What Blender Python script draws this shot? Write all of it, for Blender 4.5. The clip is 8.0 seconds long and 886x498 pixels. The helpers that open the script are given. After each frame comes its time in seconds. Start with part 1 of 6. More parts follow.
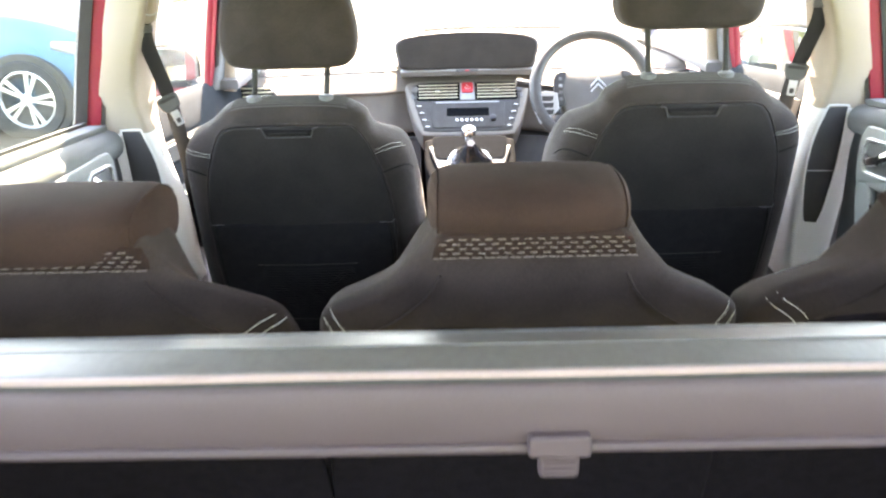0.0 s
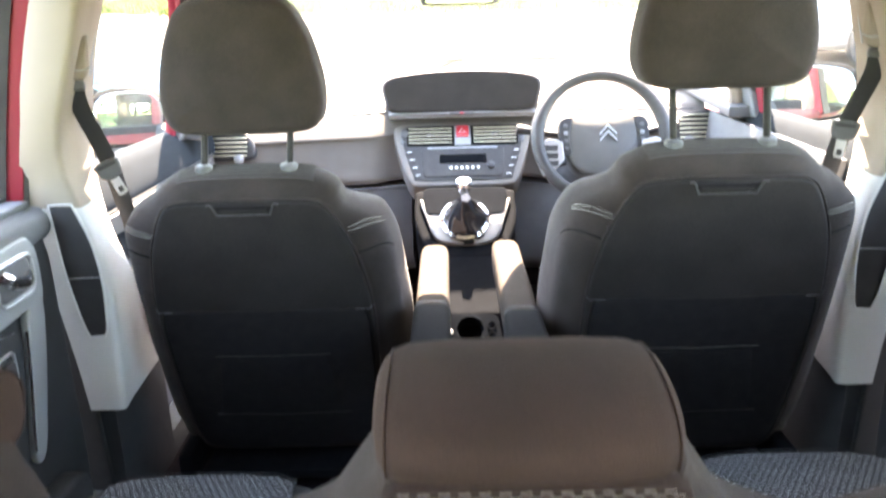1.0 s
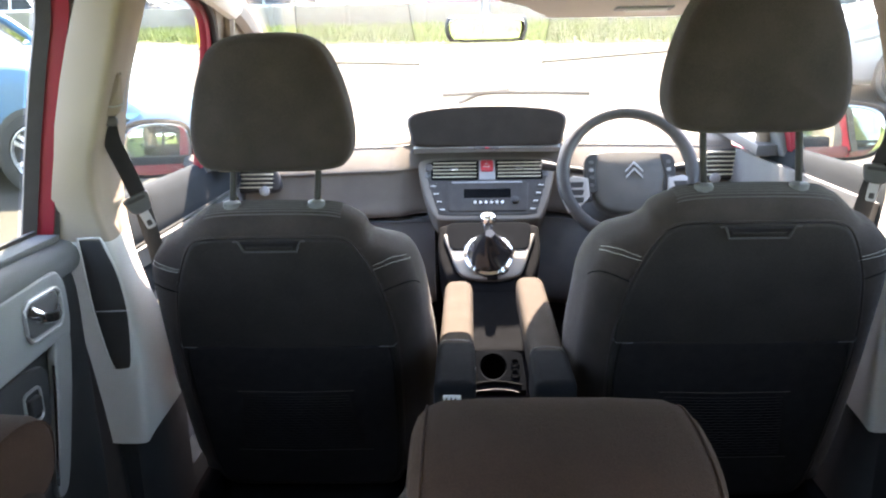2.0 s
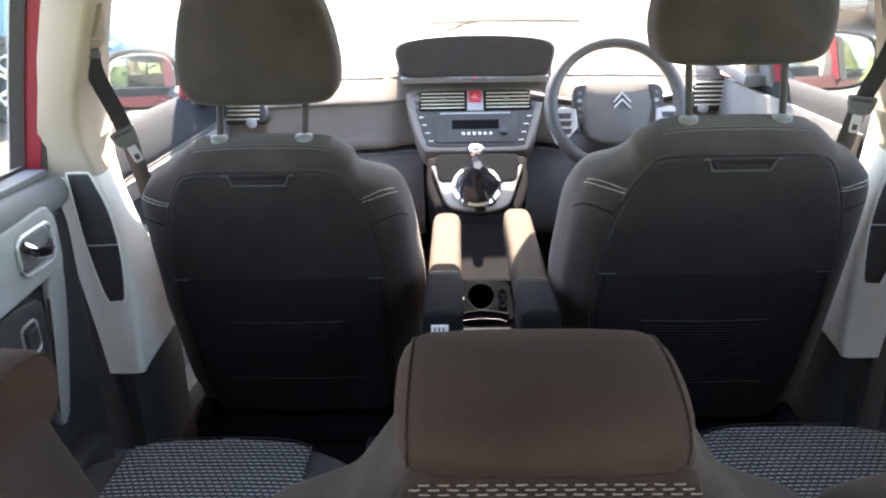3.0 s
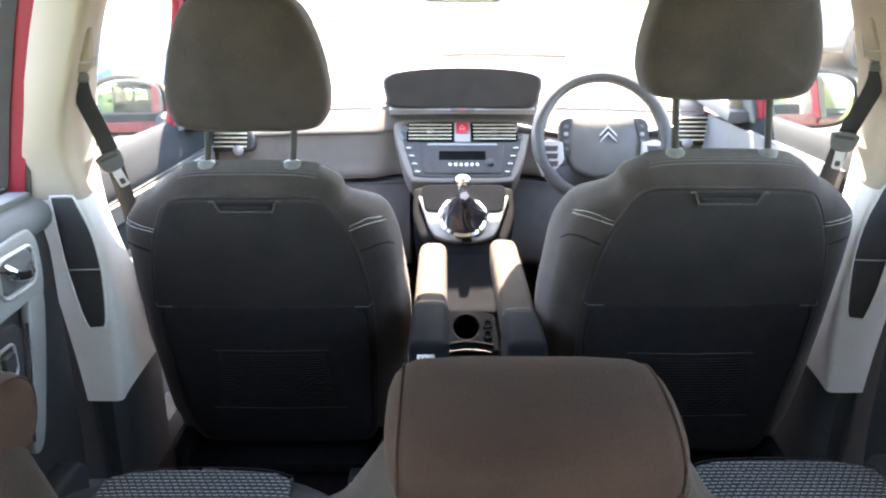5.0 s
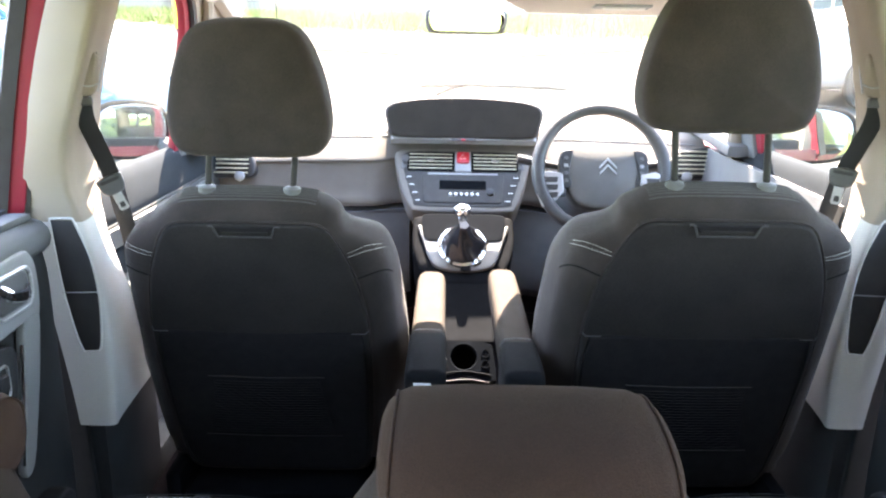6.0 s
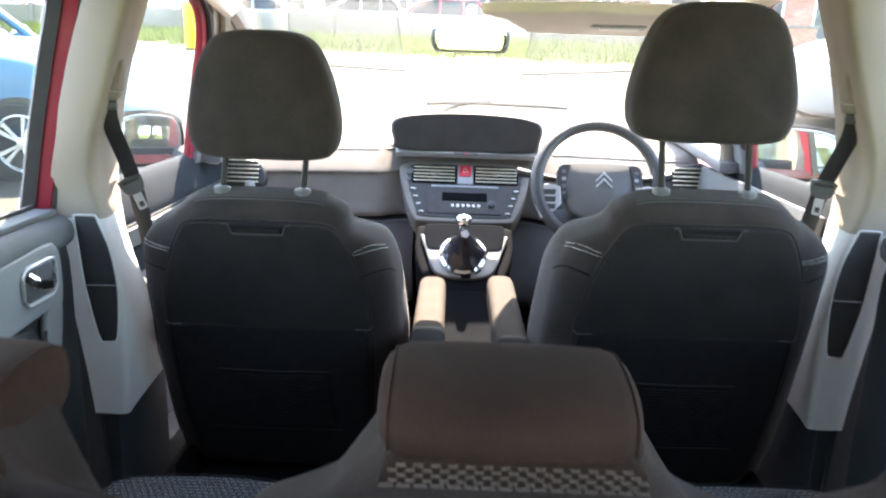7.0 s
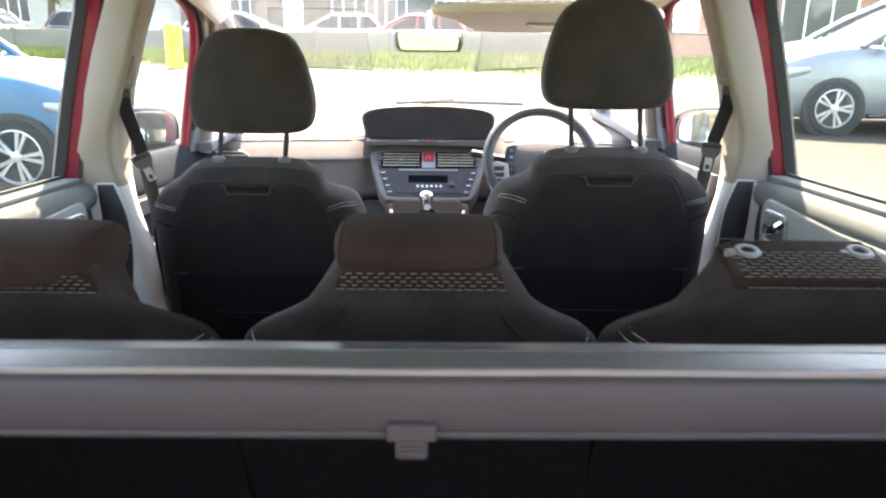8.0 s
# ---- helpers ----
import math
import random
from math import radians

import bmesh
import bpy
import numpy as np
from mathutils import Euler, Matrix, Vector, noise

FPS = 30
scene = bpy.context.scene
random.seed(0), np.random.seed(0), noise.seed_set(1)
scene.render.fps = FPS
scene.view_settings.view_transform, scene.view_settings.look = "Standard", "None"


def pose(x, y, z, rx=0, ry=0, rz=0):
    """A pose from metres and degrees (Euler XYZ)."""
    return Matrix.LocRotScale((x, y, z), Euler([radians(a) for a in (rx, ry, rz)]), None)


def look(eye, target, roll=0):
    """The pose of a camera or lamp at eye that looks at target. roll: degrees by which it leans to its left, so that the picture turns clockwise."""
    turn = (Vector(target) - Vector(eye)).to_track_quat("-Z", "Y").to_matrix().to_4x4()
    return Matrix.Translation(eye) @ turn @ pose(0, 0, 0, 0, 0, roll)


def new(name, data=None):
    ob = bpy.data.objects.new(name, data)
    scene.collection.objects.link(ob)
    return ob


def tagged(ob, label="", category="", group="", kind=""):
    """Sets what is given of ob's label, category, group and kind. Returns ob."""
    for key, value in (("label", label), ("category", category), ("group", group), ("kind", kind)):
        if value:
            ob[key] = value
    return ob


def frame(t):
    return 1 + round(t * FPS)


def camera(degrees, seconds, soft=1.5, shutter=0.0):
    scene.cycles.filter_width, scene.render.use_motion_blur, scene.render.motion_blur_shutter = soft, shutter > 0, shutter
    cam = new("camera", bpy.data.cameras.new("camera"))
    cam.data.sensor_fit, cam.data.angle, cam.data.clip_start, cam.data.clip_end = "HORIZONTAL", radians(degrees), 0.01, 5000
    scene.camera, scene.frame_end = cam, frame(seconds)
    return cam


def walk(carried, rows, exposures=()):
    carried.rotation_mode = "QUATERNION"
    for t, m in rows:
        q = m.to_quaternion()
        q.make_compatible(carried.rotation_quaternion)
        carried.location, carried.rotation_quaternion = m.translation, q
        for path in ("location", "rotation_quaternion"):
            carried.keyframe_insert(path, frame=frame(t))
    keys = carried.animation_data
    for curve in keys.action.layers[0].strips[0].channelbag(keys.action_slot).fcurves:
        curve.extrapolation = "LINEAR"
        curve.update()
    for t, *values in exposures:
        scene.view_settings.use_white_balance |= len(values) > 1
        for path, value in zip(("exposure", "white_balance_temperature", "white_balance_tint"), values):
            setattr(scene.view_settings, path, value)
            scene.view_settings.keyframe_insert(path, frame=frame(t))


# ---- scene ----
cam = camera(60.2, 8.0, soft=2.2, shutter=0.5)
# the car stands a little nose-down on the level ground: CAR takes its own axes (x right, y ahead, z up) to the world
CAR = pose(0, 0, 1.31) @ pose(0, 0, 0, -3.8) @ pose(0, 0, -1.31)
PATH = [
    (0, (-0.079, 0.098, 1.305), (-0.093, 1.998, 0.682), -1.3),
    (0.5, (-0.058, 0.248, 1.329), (-0.091, 2.149, 0.708), -1.7),
    (1, (-0.043, 0.404, 1.369), (-0.066, 2.315, 0.778), -1.6),
    (1.2, (-0.059, 0.419, 1.389), (-0.09, 2.345, 0.85), -1.5),
    (2.3, (-0.054, 0.411, 1.389), (-0.13, 2.34, 0.868), -1.1),
    (2.5, (-0.053, 0.402, 1.395), (-0.12, 2.314, 0.811), -1.1),
    (3, (-0.051, 0.399, 1.401), (-0.098, 2.272, 0.704), -1.2),
    (3.5, (-0.058, 0.4, 1.399), (-0.082, 2.276, 0.706), -0.8),
    (4, (-0.054, 0.4, 1.397), (-0.072, 2.287, 0.733), -0.4),
    (4.5, (-0.059, 0.401, 1.395), (-0.069, 2.295, 0.753), -0.2),
    (6, (-0.056, 0.403, 1.391), (-0.059, 2.328, 0.847), 1.0),
    (6.5, (-0.057, 0.399, 1.384), (-0.076, 2.335, 0.884), 1.9),
    (7, (-0.048, 0.308, 1.372), (-0.062, 2.248, 0.885), 1.9),
    (7.5, (-0.036, 0.128, 1.333), (0.035, 2.07, 0.861), 1.0),
    (8, (0.024, -0.065, 1.311), (0.048, 1.884, 0.864), 0.6),
]
EXPOSURES = [(0.0, 5.64, 8500, 17), (0.5, 5.66, 8200, 17), (1.0, 5.58, 8000, 17), (1.2, 5.25, 7900, 17), (2.3, 4.48, 7600, 17), (2.5, 4.48, 7600, 17), (3.0, 4.93, 7900, 18), (4.5, 5.32, 7800, 17), (6.0, 5.12, 7450, 16), (6.5, 4.88, 7350, 15), (7.0, 4.62, 7250, 15), (8.0, 4.32, 7700, 18)]
walk(cam, [(t, CAR @ look(eye, target, roll)) for t, eye, target, roll in PATH], EXPOSURES)

# ---- light ----
SUN_ELEVATION, SUN_AZIMUTH = 57.0, 1.5      # ahead of the car, a little to the right
world = bpy.data.worlds.new("sky")
scene.world = world
world.use_nodes = True
wn = world.node_tree
sky = wn.nodes.new("ShaderNodeTexSky")
sky.sky_type, sky.sun_disc = "NISHITA", False
sky.sun_elevation, sky.sun_rotation = radians(SUN_ELEVATION), radians(SUN_AZIMUTH)
wn.links.new(sky.outputs[0], wn.nodes["Background"].inputs[0])
wn.nodes["Background"].inputs[1].default_value = 0.15
sun = new("sun", bpy.data.lights.new("sun", "SUN"))
sun.data.energy, sun.data.angle, sun.data.color = 3.9, radians(0.53), (1.0, 0.94, 0.85)
sun.matrix_world = look((60 * math.sin(radians(SUN_AZIMUTH)) * math.cos(radians(SUN_ELEVATION)),
                         60 * math.cos(radians(SUN_AZIMUTH)) * math.cos(radians(SUN_ELEVATION)),
                         60 * math.sin(radians(SUN_ELEVATION))), (0, 0, 0))


# ---- materials ----
def mat(name, color, rough=0.5, metal=0.0, var=0.15, scale=25.0, bump=0.0, bscale=500.0, coat=0.0, sheen=0.0, spec=0.5):
    m = bpy.data.materials.new(name)
    m.use_nodes = True
    nt = m.node_tree
    b = nt.nodes["Principled BSDF"]
    b.inputs["Roughness"].default_value, b.inputs["Metallic"].default_value = rough, metal
    b.inputs["Specular IOR Level"].default_value = spec
    b.inputs["Coat Weight"].default_value = coat
    b.inputs["Sheen Weight"].default_value = sheen
    tc = nt.nodes.new("ShaderNodeTexCoord")
    n1 = nt.nodes.new("ShaderNodeTexNoise")
    n1.inputs["Scale"].default_value, n1.inputs["Detail"].default_value = scale, 5.0
    n2 = nt.nodes.new("ShaderNodeTexNoise")
    n2.inputs["Scale"].default_value, n2.inputs["Detail"].default_value = bscale, 2.0
    add = nt.nodes.new("ShaderNodeMath")
    add.operation = "ADD"
    half = nt.nodes.new("ShaderNodeMath")
    half.operation, half.inputs[1].default_value = "MULTIPLY", 0.5
    mix = nt.nodes.new("ShaderNodeMix")
    mix.data_type = "RGBA"
    mix.inputs["A"].default_value = (*[c * (1 - var) for c in color], 1)
    mix.inputs["B"].default_value = (*[min(1, c * (1 + var)) for c in color], 1)
    nt.links.new(tc.outputs["Object"], n1.inputs["Vector"])
    nt.links.new(tc.outputs["Object"], n2.inputs["Vector"])
    nt.links.new(n1.outputs[0], add.inputs[0])
    nt.links.new(n2.outputs[0], add.inputs[1])
    nt.links.new(add.outputs[0], half.inputs[0])
    ramp = nt.nodes.new("ShaderNodeMapRange")
    ramp.inputs["From Min"].default_value, ramp.inputs["From Max"].default_value = 0.35, 0.65
    nt.links.new(half.outputs[0], ramp.inputs["Value"])
    nt.links.new(ramp.outputs[0], mix.inputs["Factor"])
    nt.links.new(mix.outputs["Result"], b.inputs["Base Color"])
    if bump:
        bp = nt.nodes.new("ShaderNodeBump")
        bp.inputs["Strength"].default_value, bp.inputs["Distance"].default_value = bump, 0.6 / bscale
        nt.links.new(n2.outputs[0], bp.inputs["Height"])
        nt.links.new(bp.outputs[0], b.inputs["Normal"])
    return m


def woven(name, dark, light, row, dash, fill, thick, axis="Y"):
    """Dark cloth with rows of short light dashes woven in, running along x."""
    m = mat(name, dark, 0.92, var=0.2, scale=60, bump=0.5, bscale=900, sheen=0.02, spec=0.15)
    nt = m.node_tree
    b = nt.nodes["Principled BSDF"]
    base = b.inputs["Base Color"].links[0].from_socket

    def op(kind, a, c):
        n = nt.nodes.new("ShaderNodeMath")
        n.operation = kind
        for i, v in enumerate((a, c)):
            if v is None:
                continue
            if isinstance(v, (int, float)):
                n.inputs[i].default_value = v
            else:
                nt.links.new(v, n.inputs[i])
        return n.outputs[0]

    tc = nt.nodes.new("ShaderNodeTexCoord")
    sep = nt.nodes.new("ShaderNodeSeparateXYZ")
    nt.links.new(tc.outputs["Object"], sep.inputs[0])
    r = op("DIVIDE", sep.outputs[axis], row)
    shift = op("MULTIPLY", op("FLOOR", r, None), 0.46)
    along = op("FRACT", op("ADD", op("DIVIDE", sep.outputs["X"], dash), shift), None)
    on = op("MULTIPLY", op("LESS_THAN", along, fill), op("LESS_THAN", op("FRACT", r, None), thick))
    mix = nt.nodes.new("ShaderNodeMix")
    mix.data_type = "RGBA"
    mix.inputs["B"].default_value = (*light, 1)
    nt.links.new(on, mix.inputs["Factor"])
    nt.links.new(base, mix.inputs["A"])
    nt.links.new(mix.outputs["Result"], b.inputs["Base Color"])
    return m


def glass_mat(name, tint, gloss=0.02, dust=0.0):
    m = bpy.data.materials.new(name)
    m.use_nodes = True
    nt = m.node_tree
    nt.nodes.remove(nt.nodes["Principled BSDF"])
    tr, gl, df = (nt.nodes.new("ShaderNodeBsdf" + k) for k in ("Transparent", "Glossy", "Diffuse"))
    tr.inputs[0].default_value = (*tint, 1)
    gl.inputs["Roughness"].default_value = gloss
    df.inputs[0].default_value = (0.8, 0.78, 0.74, 1)
    lw = nt.nodes.new("ShaderNodeLayerWeight")
    lw.inputs["Blend"].default_value = 0.5
    pw = nt.nodes.new("ShaderNodeMath")
    pw.operation, pw.inputs[1].default_value = "POWER", 5.0
    fr = nt.nodes.new("ShaderNodeMath")
    fr.operation, fr.inputs[1].default_value, fr.inputs[2].default_value = "MULTIPLY_ADD", 0.45, 0.02
    nt.links.new(lw.outputs["Facing"], pw.inputs[0])
    nt.links.new(pw.outputs[0], fr.inputs[0])
    mx, md = nt.nodes.new("ShaderNodeMixShader"), nt.nodes.new("ShaderNodeMixShader")
    nt.links.new(fr.outputs[0], mx.inputs[0])
    nt.links.new(tr.outputs[0], mx.inputs[1])
    nt.links.new(gl.outputs[0], mx.inputs[2])
    tc, no = nt.nodes.new("ShaderNodeTexCoord"), nt.nodes.new("ShaderNodeTexNoise")
    no.inputs["Scale"].default_value, no.inputs["Detail"].default_value = 6.0, 8.0
    mu = nt.nodes.new("ShaderNodeMath")
    mu.operation, mu.inputs[1].default_value = "MULTIPLY", dust * 2
    nt.links.new(tc.outputs["Object"], no.inputs["Vector"])
    nt.links.new(no.outputs[0], mu.inputs[0])
    nt.links.new(mu.outputs[0], md.inputs[0])
    nt.links.new(mx.outputs[0], md.inputs[1])
    nt.links.new(df.outputs[0], md.inputs[2])
    nt.links.new(md.outputs[0], nt.nodes["Material Output"].inputs[0])
    return m


CLOTH = mat("seat_cloth", (0.0240, 0.0172, 0.0160), 0.92, var=0.38, scale=14, bump=0.9, bscale=750, spec=0.12)
CLOTH_FRONT = mat("front_seat_cloth", (0.0245, 0.0180, 0.0164), 0.92, var=0.40, scale=14, bump=0.9, bscale=650, sheen=0.06, spec=0.25)
CLOTH_BROWN = mat("headrest_cloth", (0.0230, 0.0128, 0.0106), 0.95, var=0.28, scale=12, bump=0.9, bscale=800, spec=0.12)
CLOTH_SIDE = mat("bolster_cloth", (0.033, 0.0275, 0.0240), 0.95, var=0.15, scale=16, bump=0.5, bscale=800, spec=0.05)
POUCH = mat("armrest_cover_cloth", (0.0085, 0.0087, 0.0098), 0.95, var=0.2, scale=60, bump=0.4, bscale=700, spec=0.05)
PANEL = mat("seat_back_panel", (0.0172, 0.0142, 0.0138), 0.85, var=0.40, scale=9, bump=0.5, bscale=520, spec=0.2)
POUCH_NET = mat("pouch_cloth", (0.0128, 0.0112, 0.0118), 0.95, var=0.25, scale=40, bump=0.5, bscale=500, spec=0.1)
WOVEN = woven("woven_cushion_cloth", (0.0165, 0.0172, 0.0190), (0.205, 0.212, 0.222), 0.0092, 0.0118, 0.72, 0.20)
CUSHION = mat("cushion_cloth", (0.0240, 0.0242, 0.0258), 0.95, var=0.2, scale=30, bump=0.6, bscale=800, spec=0.15)
WOVEN_BACK = mat("woven_back_cloth", (0.0175, 0.0100, 0.0085), 0.95, var=0.25, scale=80, bump=0.7, bscale=700, spec=0.1)
DASHES = mat("woven_pale_dashes", (0.115, 0.094, 0.083), 0.85, var=0.2, scale=200)
KNIT = mat("knitted_top_cloth", (0.050, 0.044, 0.042), 0.9, var=0.2, scale=120, sheen=0.15)
THREAD = mat("pale_thread", (0.56, 0.54, 0.50), 0.8, var=0.1, scale=200)
BLACK = mat("black_plastic", (0.022, 0.022, 0.024), 0.5, var=0.25, scale=30, bump=0.35, bscale=900)
# Blacker than the plastic itself: shade between the seats is in the colour.
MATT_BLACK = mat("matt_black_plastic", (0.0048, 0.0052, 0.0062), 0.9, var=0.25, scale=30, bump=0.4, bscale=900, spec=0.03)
FASCIA = mat("dark_fascia_plastic", (0.042, 0.040, 0.039), 0.7, var=0.2, scale=30, bump=0.3, bscale=900, spec=0.25)
# Console deck in shade: its darkness and blue cast are put into the colour.
SHADED_CONSOLE = mat("shaded_console_plastic", (0.0032, 0.0040, 0.0054), 0.85, var=0.15, scale=30, bump=0.2, bscale=900, spec=0.015)
GLOSS_BLACK = mat("gloss_black", (0.012, 0.012, 0.014), 0.18, var=0.1, scale=30)
DARK = mat("dark_grey_plastic", (0.084, 0.084, 0.088), 0.55, var=0.18, scale=18, bump=0.4, bscale=800)
DOOR_DARK = mat("dark_door_plastic", (0.029, 0.030, 0.0325), 0.7, var=0.18, scale=18, bump=0.4, bscale=800, spec=0.3)
STACK_GREY = mat("stack_grey_plastic", (0.142, 0.129, 0.116), 0.75, var=0.12, scale=14, bump=0.3, bscale=700, spec=0.15)
BADGE = mat("satin_badge", (0.42, 0.43, 0.45), 0.45, 0.3, var=0.05)
DASH = mat("dash_soft_plastic", (0.130, 0.116, 0.104), 0.8, var=0.12, scale=12, bump=0.5, bscale=700, spec=0.12)
GREY = mat("mid_grey_plastic", (0.24, 0.245, 0.255), 0.5, var=0.12, scale=14, bump=0.3, bscale=700)
SILVER = mat("satin_silver_trim", (0.38, 0.38, 0.385), 0.38, 0.6, var=0.08, scale=20, bump=0.05)
TRIM = mat("pale_trim_plastic", (0.235, 0.198, 0.163), 0.75, var=0.07, scale=7, bump=0.3, bscale=700, spec=0.1)
# The pillar trim again, its brighter lower light put into a paler grey.
TRIM_LIT = mat("lit_pillar_trim", (0.48, 0.47, 0.455), 0.6, var=0.07, scale=7, bump=0.3, bscale=700)
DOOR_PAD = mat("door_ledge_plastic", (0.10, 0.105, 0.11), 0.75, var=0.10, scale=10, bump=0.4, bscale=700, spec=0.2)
# Front pad far darker and bluer than DOOR_PAD: skylit shade put into its colour.
SHADED_PAD = mat("shaded_front_pad_plastic", (0.0185, 0.0215, 0.0255), 0.9, var=0.10, scale=10, bump=0.4, bscale=700, spec=0.03)
DOOR_SATIN = mat("satin_door_band", (0.060, 0.064, 0.068), 0.5, var=0.07, scale=9, bump=0.2, bscale=700, spec=0.3)
LIGHT_GREY = mat("pale_grey_door_trim", (0.215, 0.22, 0.225), 0.5, var=0.07, scale=9, bump=0.2, bscale=700)
LINER = mat("headliner_cloth", (0.70, 0.64, 0.58), 0.95, var=0.06, scale=10, bump=0.5, bscale=600)
CHROME = mat("chrome", (0.85, 0.85, 0.86), 0.08, 1.0, var=0.03)
STEEL = mat("headrest_rod_steel", (0.022, 0.021, 0.021), 0.45, 0.0, var=0.1, spec=0.12)
RED = mat("red_car_paint", (0.15, 0.006, 0.016), 0.5, var=0.08, scale=6, coat=0.08, spec=0.25)
RUBBER = mat("rubber_seal", (0.016, 0.016, 0.017), 0.7, var=0.3, scale=40)
SEAL = mat("grey_door_seal", (0.034, 0.032, 0.030), 0.75, var=0.2, scale=40)
WEB = mat("belt_webbing", (0.012, 0.0132, 0.0160), 0.75, var=0.2, scale=90, bump=0.5, bscale=900)
SLEEVE = mat("rod_sleeve_plastic", (0.085, 0.087, 0.09), 0.6, var=0.1, scale=40)
GUIDE = mat("belt_guide_plastic", (0.05, 0.052, 0.055), 0.4, var=0.15, scale=40)
CARPET = mat("carpet", (0.0065, 0.0050, 0.0064), 1.0, var=0.35, scale=60, bump=1.0, bscale=500, spec=0.05)
COVER = mat("cargo_cover_vinyl", (0.043, 0.0262, 0.0295), 0.65, var=0.14, scale=6, bump=0.6, bscale=900)
LIP = mat("cassette_lip", (0.20, 0.145, 0.138), 0.5, var=0.1, scale=8)
RAIL = mat("cargo_cover_rail", (0.122, 0.117, 0.113), 0.38, 0.6, var=0.08, scale=5, bump=0.06, bscale=120)
SLAT = mat("pale_vent_slat", (0.62, 0.585, 0.45), 0.4, 0.2, var=0.06)
RED_LENS = mat("red_button", (0.42, 0.02, 0.03), 0.3, var=0.05)
PALE = mat("pale_button", (0.65, 0.65, 0.63), 0.4, var=0.05)
SURROUND = mat("gear_surround_silver", (0.125, 0.122, 0.118), 0.45, 0.3, var=0.08, scale=20)
DOOR_MIRROR = mat("tinted_mirror_glass", (0.33, 0.37, 0.37), 0.0, 1.0, var=0.0)
MIRROR = mat("mirror_glass", (0.60, 0.66, 0.65), 0.0, 1.0, var=0.0)
GLASS = glass_mat("car_glass", (0.90, 0.93, 0.91), dust=0.012)
REAR_GLASS = glass_mat("tinted_rear_glass", (0.80, 0.82, 0.77), dust=0.012)
VISOR_GLASS = glass_mat("clear_visor_plastic", (0.86, 0.86, 0.84), dust=0.05)


# ---- shaping helpers ----
ORIGIN = {}
SIDE = Matrix.Identity(4)      # set for the driver's side, which sits a little higher and further out


def thing(name, at=(0, 0, 0), label="", category="", group="", kind="", m=None):
    """An Empty at the base of a thing. Parts are given in the car's axes, or, with m, in the thing's own."""
    e = new(name)
    e.empty_display_size = 0.05
    e.matrix_world = CAR @ SIDE @ Matrix.Translation(at) if m is None else m
    ORIGIN[e] = Vector(at) if m is None else Vector((0, 0, 0))
    return tagged(e, label, category, group, kind)


def part(name, bm, material, parent, label="", sharp=38):
    bmesh.ops.recalc_face_normals(bm, faces=bm.faces)
    top = parent
    while top.parent:
        top = top.parent
    bmesh.ops.translate(bm, verts=bm.verts, vec=-ORIGIN[top])
    for f in bm.faces:
        f.smooth = True
    me = bpy.data.meshes.new(name)
    bm.to_mesh(me)
    bm.free()
    me.set_sharp_from_angle(angle=radians(sharp))
    me.materials.append(material)
    ob = new(name, me)
    ob.parent = parent
    return tagged(ob, label) if label else ob


def plane(p, v):
    """Axes of a face at p whose own upward way is v and whose outward side looks back at the boot: u to the right, w outward."""
    v = Vector(v).normalized()
    u = Vector((1, 0, 0))
    w = u.cross(v).normalized()
    return Matrix(((u.x, v.x, w.x, p[0]), (u.y, v.y, w.y, p[1]), (u.z, v.z, w.z, p[2]), (0, 0, 0, 1)))


def axes(p, u, v):
    u, v = Vector(u).normalized(), Vector(v).normalized()
    w = u.cross(v).normalized()
    return Matrix(((u.x, v.x, w.x, p[0]), (u.y, v.y, w.y, p[1]), (u.z, v.z, w.z, p[2]), (0, 0, 0, 1)))


def spline(pts, n=4, closed=True):
    out, k = [], len(pts)
    for i in range(k if closed else k - 1):
        ids = [(i + j) % k if closed else min(max(i + j, 0), k - 1) for j in (-1, 0, 1, 2)]
        a, b, c, d = (Vector(pts[j]) for j in ids)
        for s in range(n):
            t = s / n
            out.append(0.5 * (2 * b + (c - a) * t + (2 * a - 5 * b + 4 * c - d) * t * t + (3 * b - a - 3 * c + d) * t ** 3))
    if not closed:
        out.append(Vector(pts[-1]))
    return out


def both(half):
    """A closed outline from the right half of it, given from the top down."""
    return [(u, v) for u, v in half] + [(-u, v) for u, v in reversed(half) if u > 1e-6]


def rect(u0, u1, v0, v1, r=0.0, n=3):
    if r <= 0:
        return [(u1, v1), (u1, v0), (u0, v0), (u0, v1)]
    out = []
    for cx, cy, a0 in ((u1 - r, v1 - r, 90), (u1 - r, v0 + r, 0), (u0 + r, v0 + r, -90), (u0 + r, v1 - r, -180)):
        for i in range(n + 1):
            a = radians(a0 - 90 * i / n)
            out.append((cx + r * math.cos(a), cy + r * math.sin(a)))
    return out


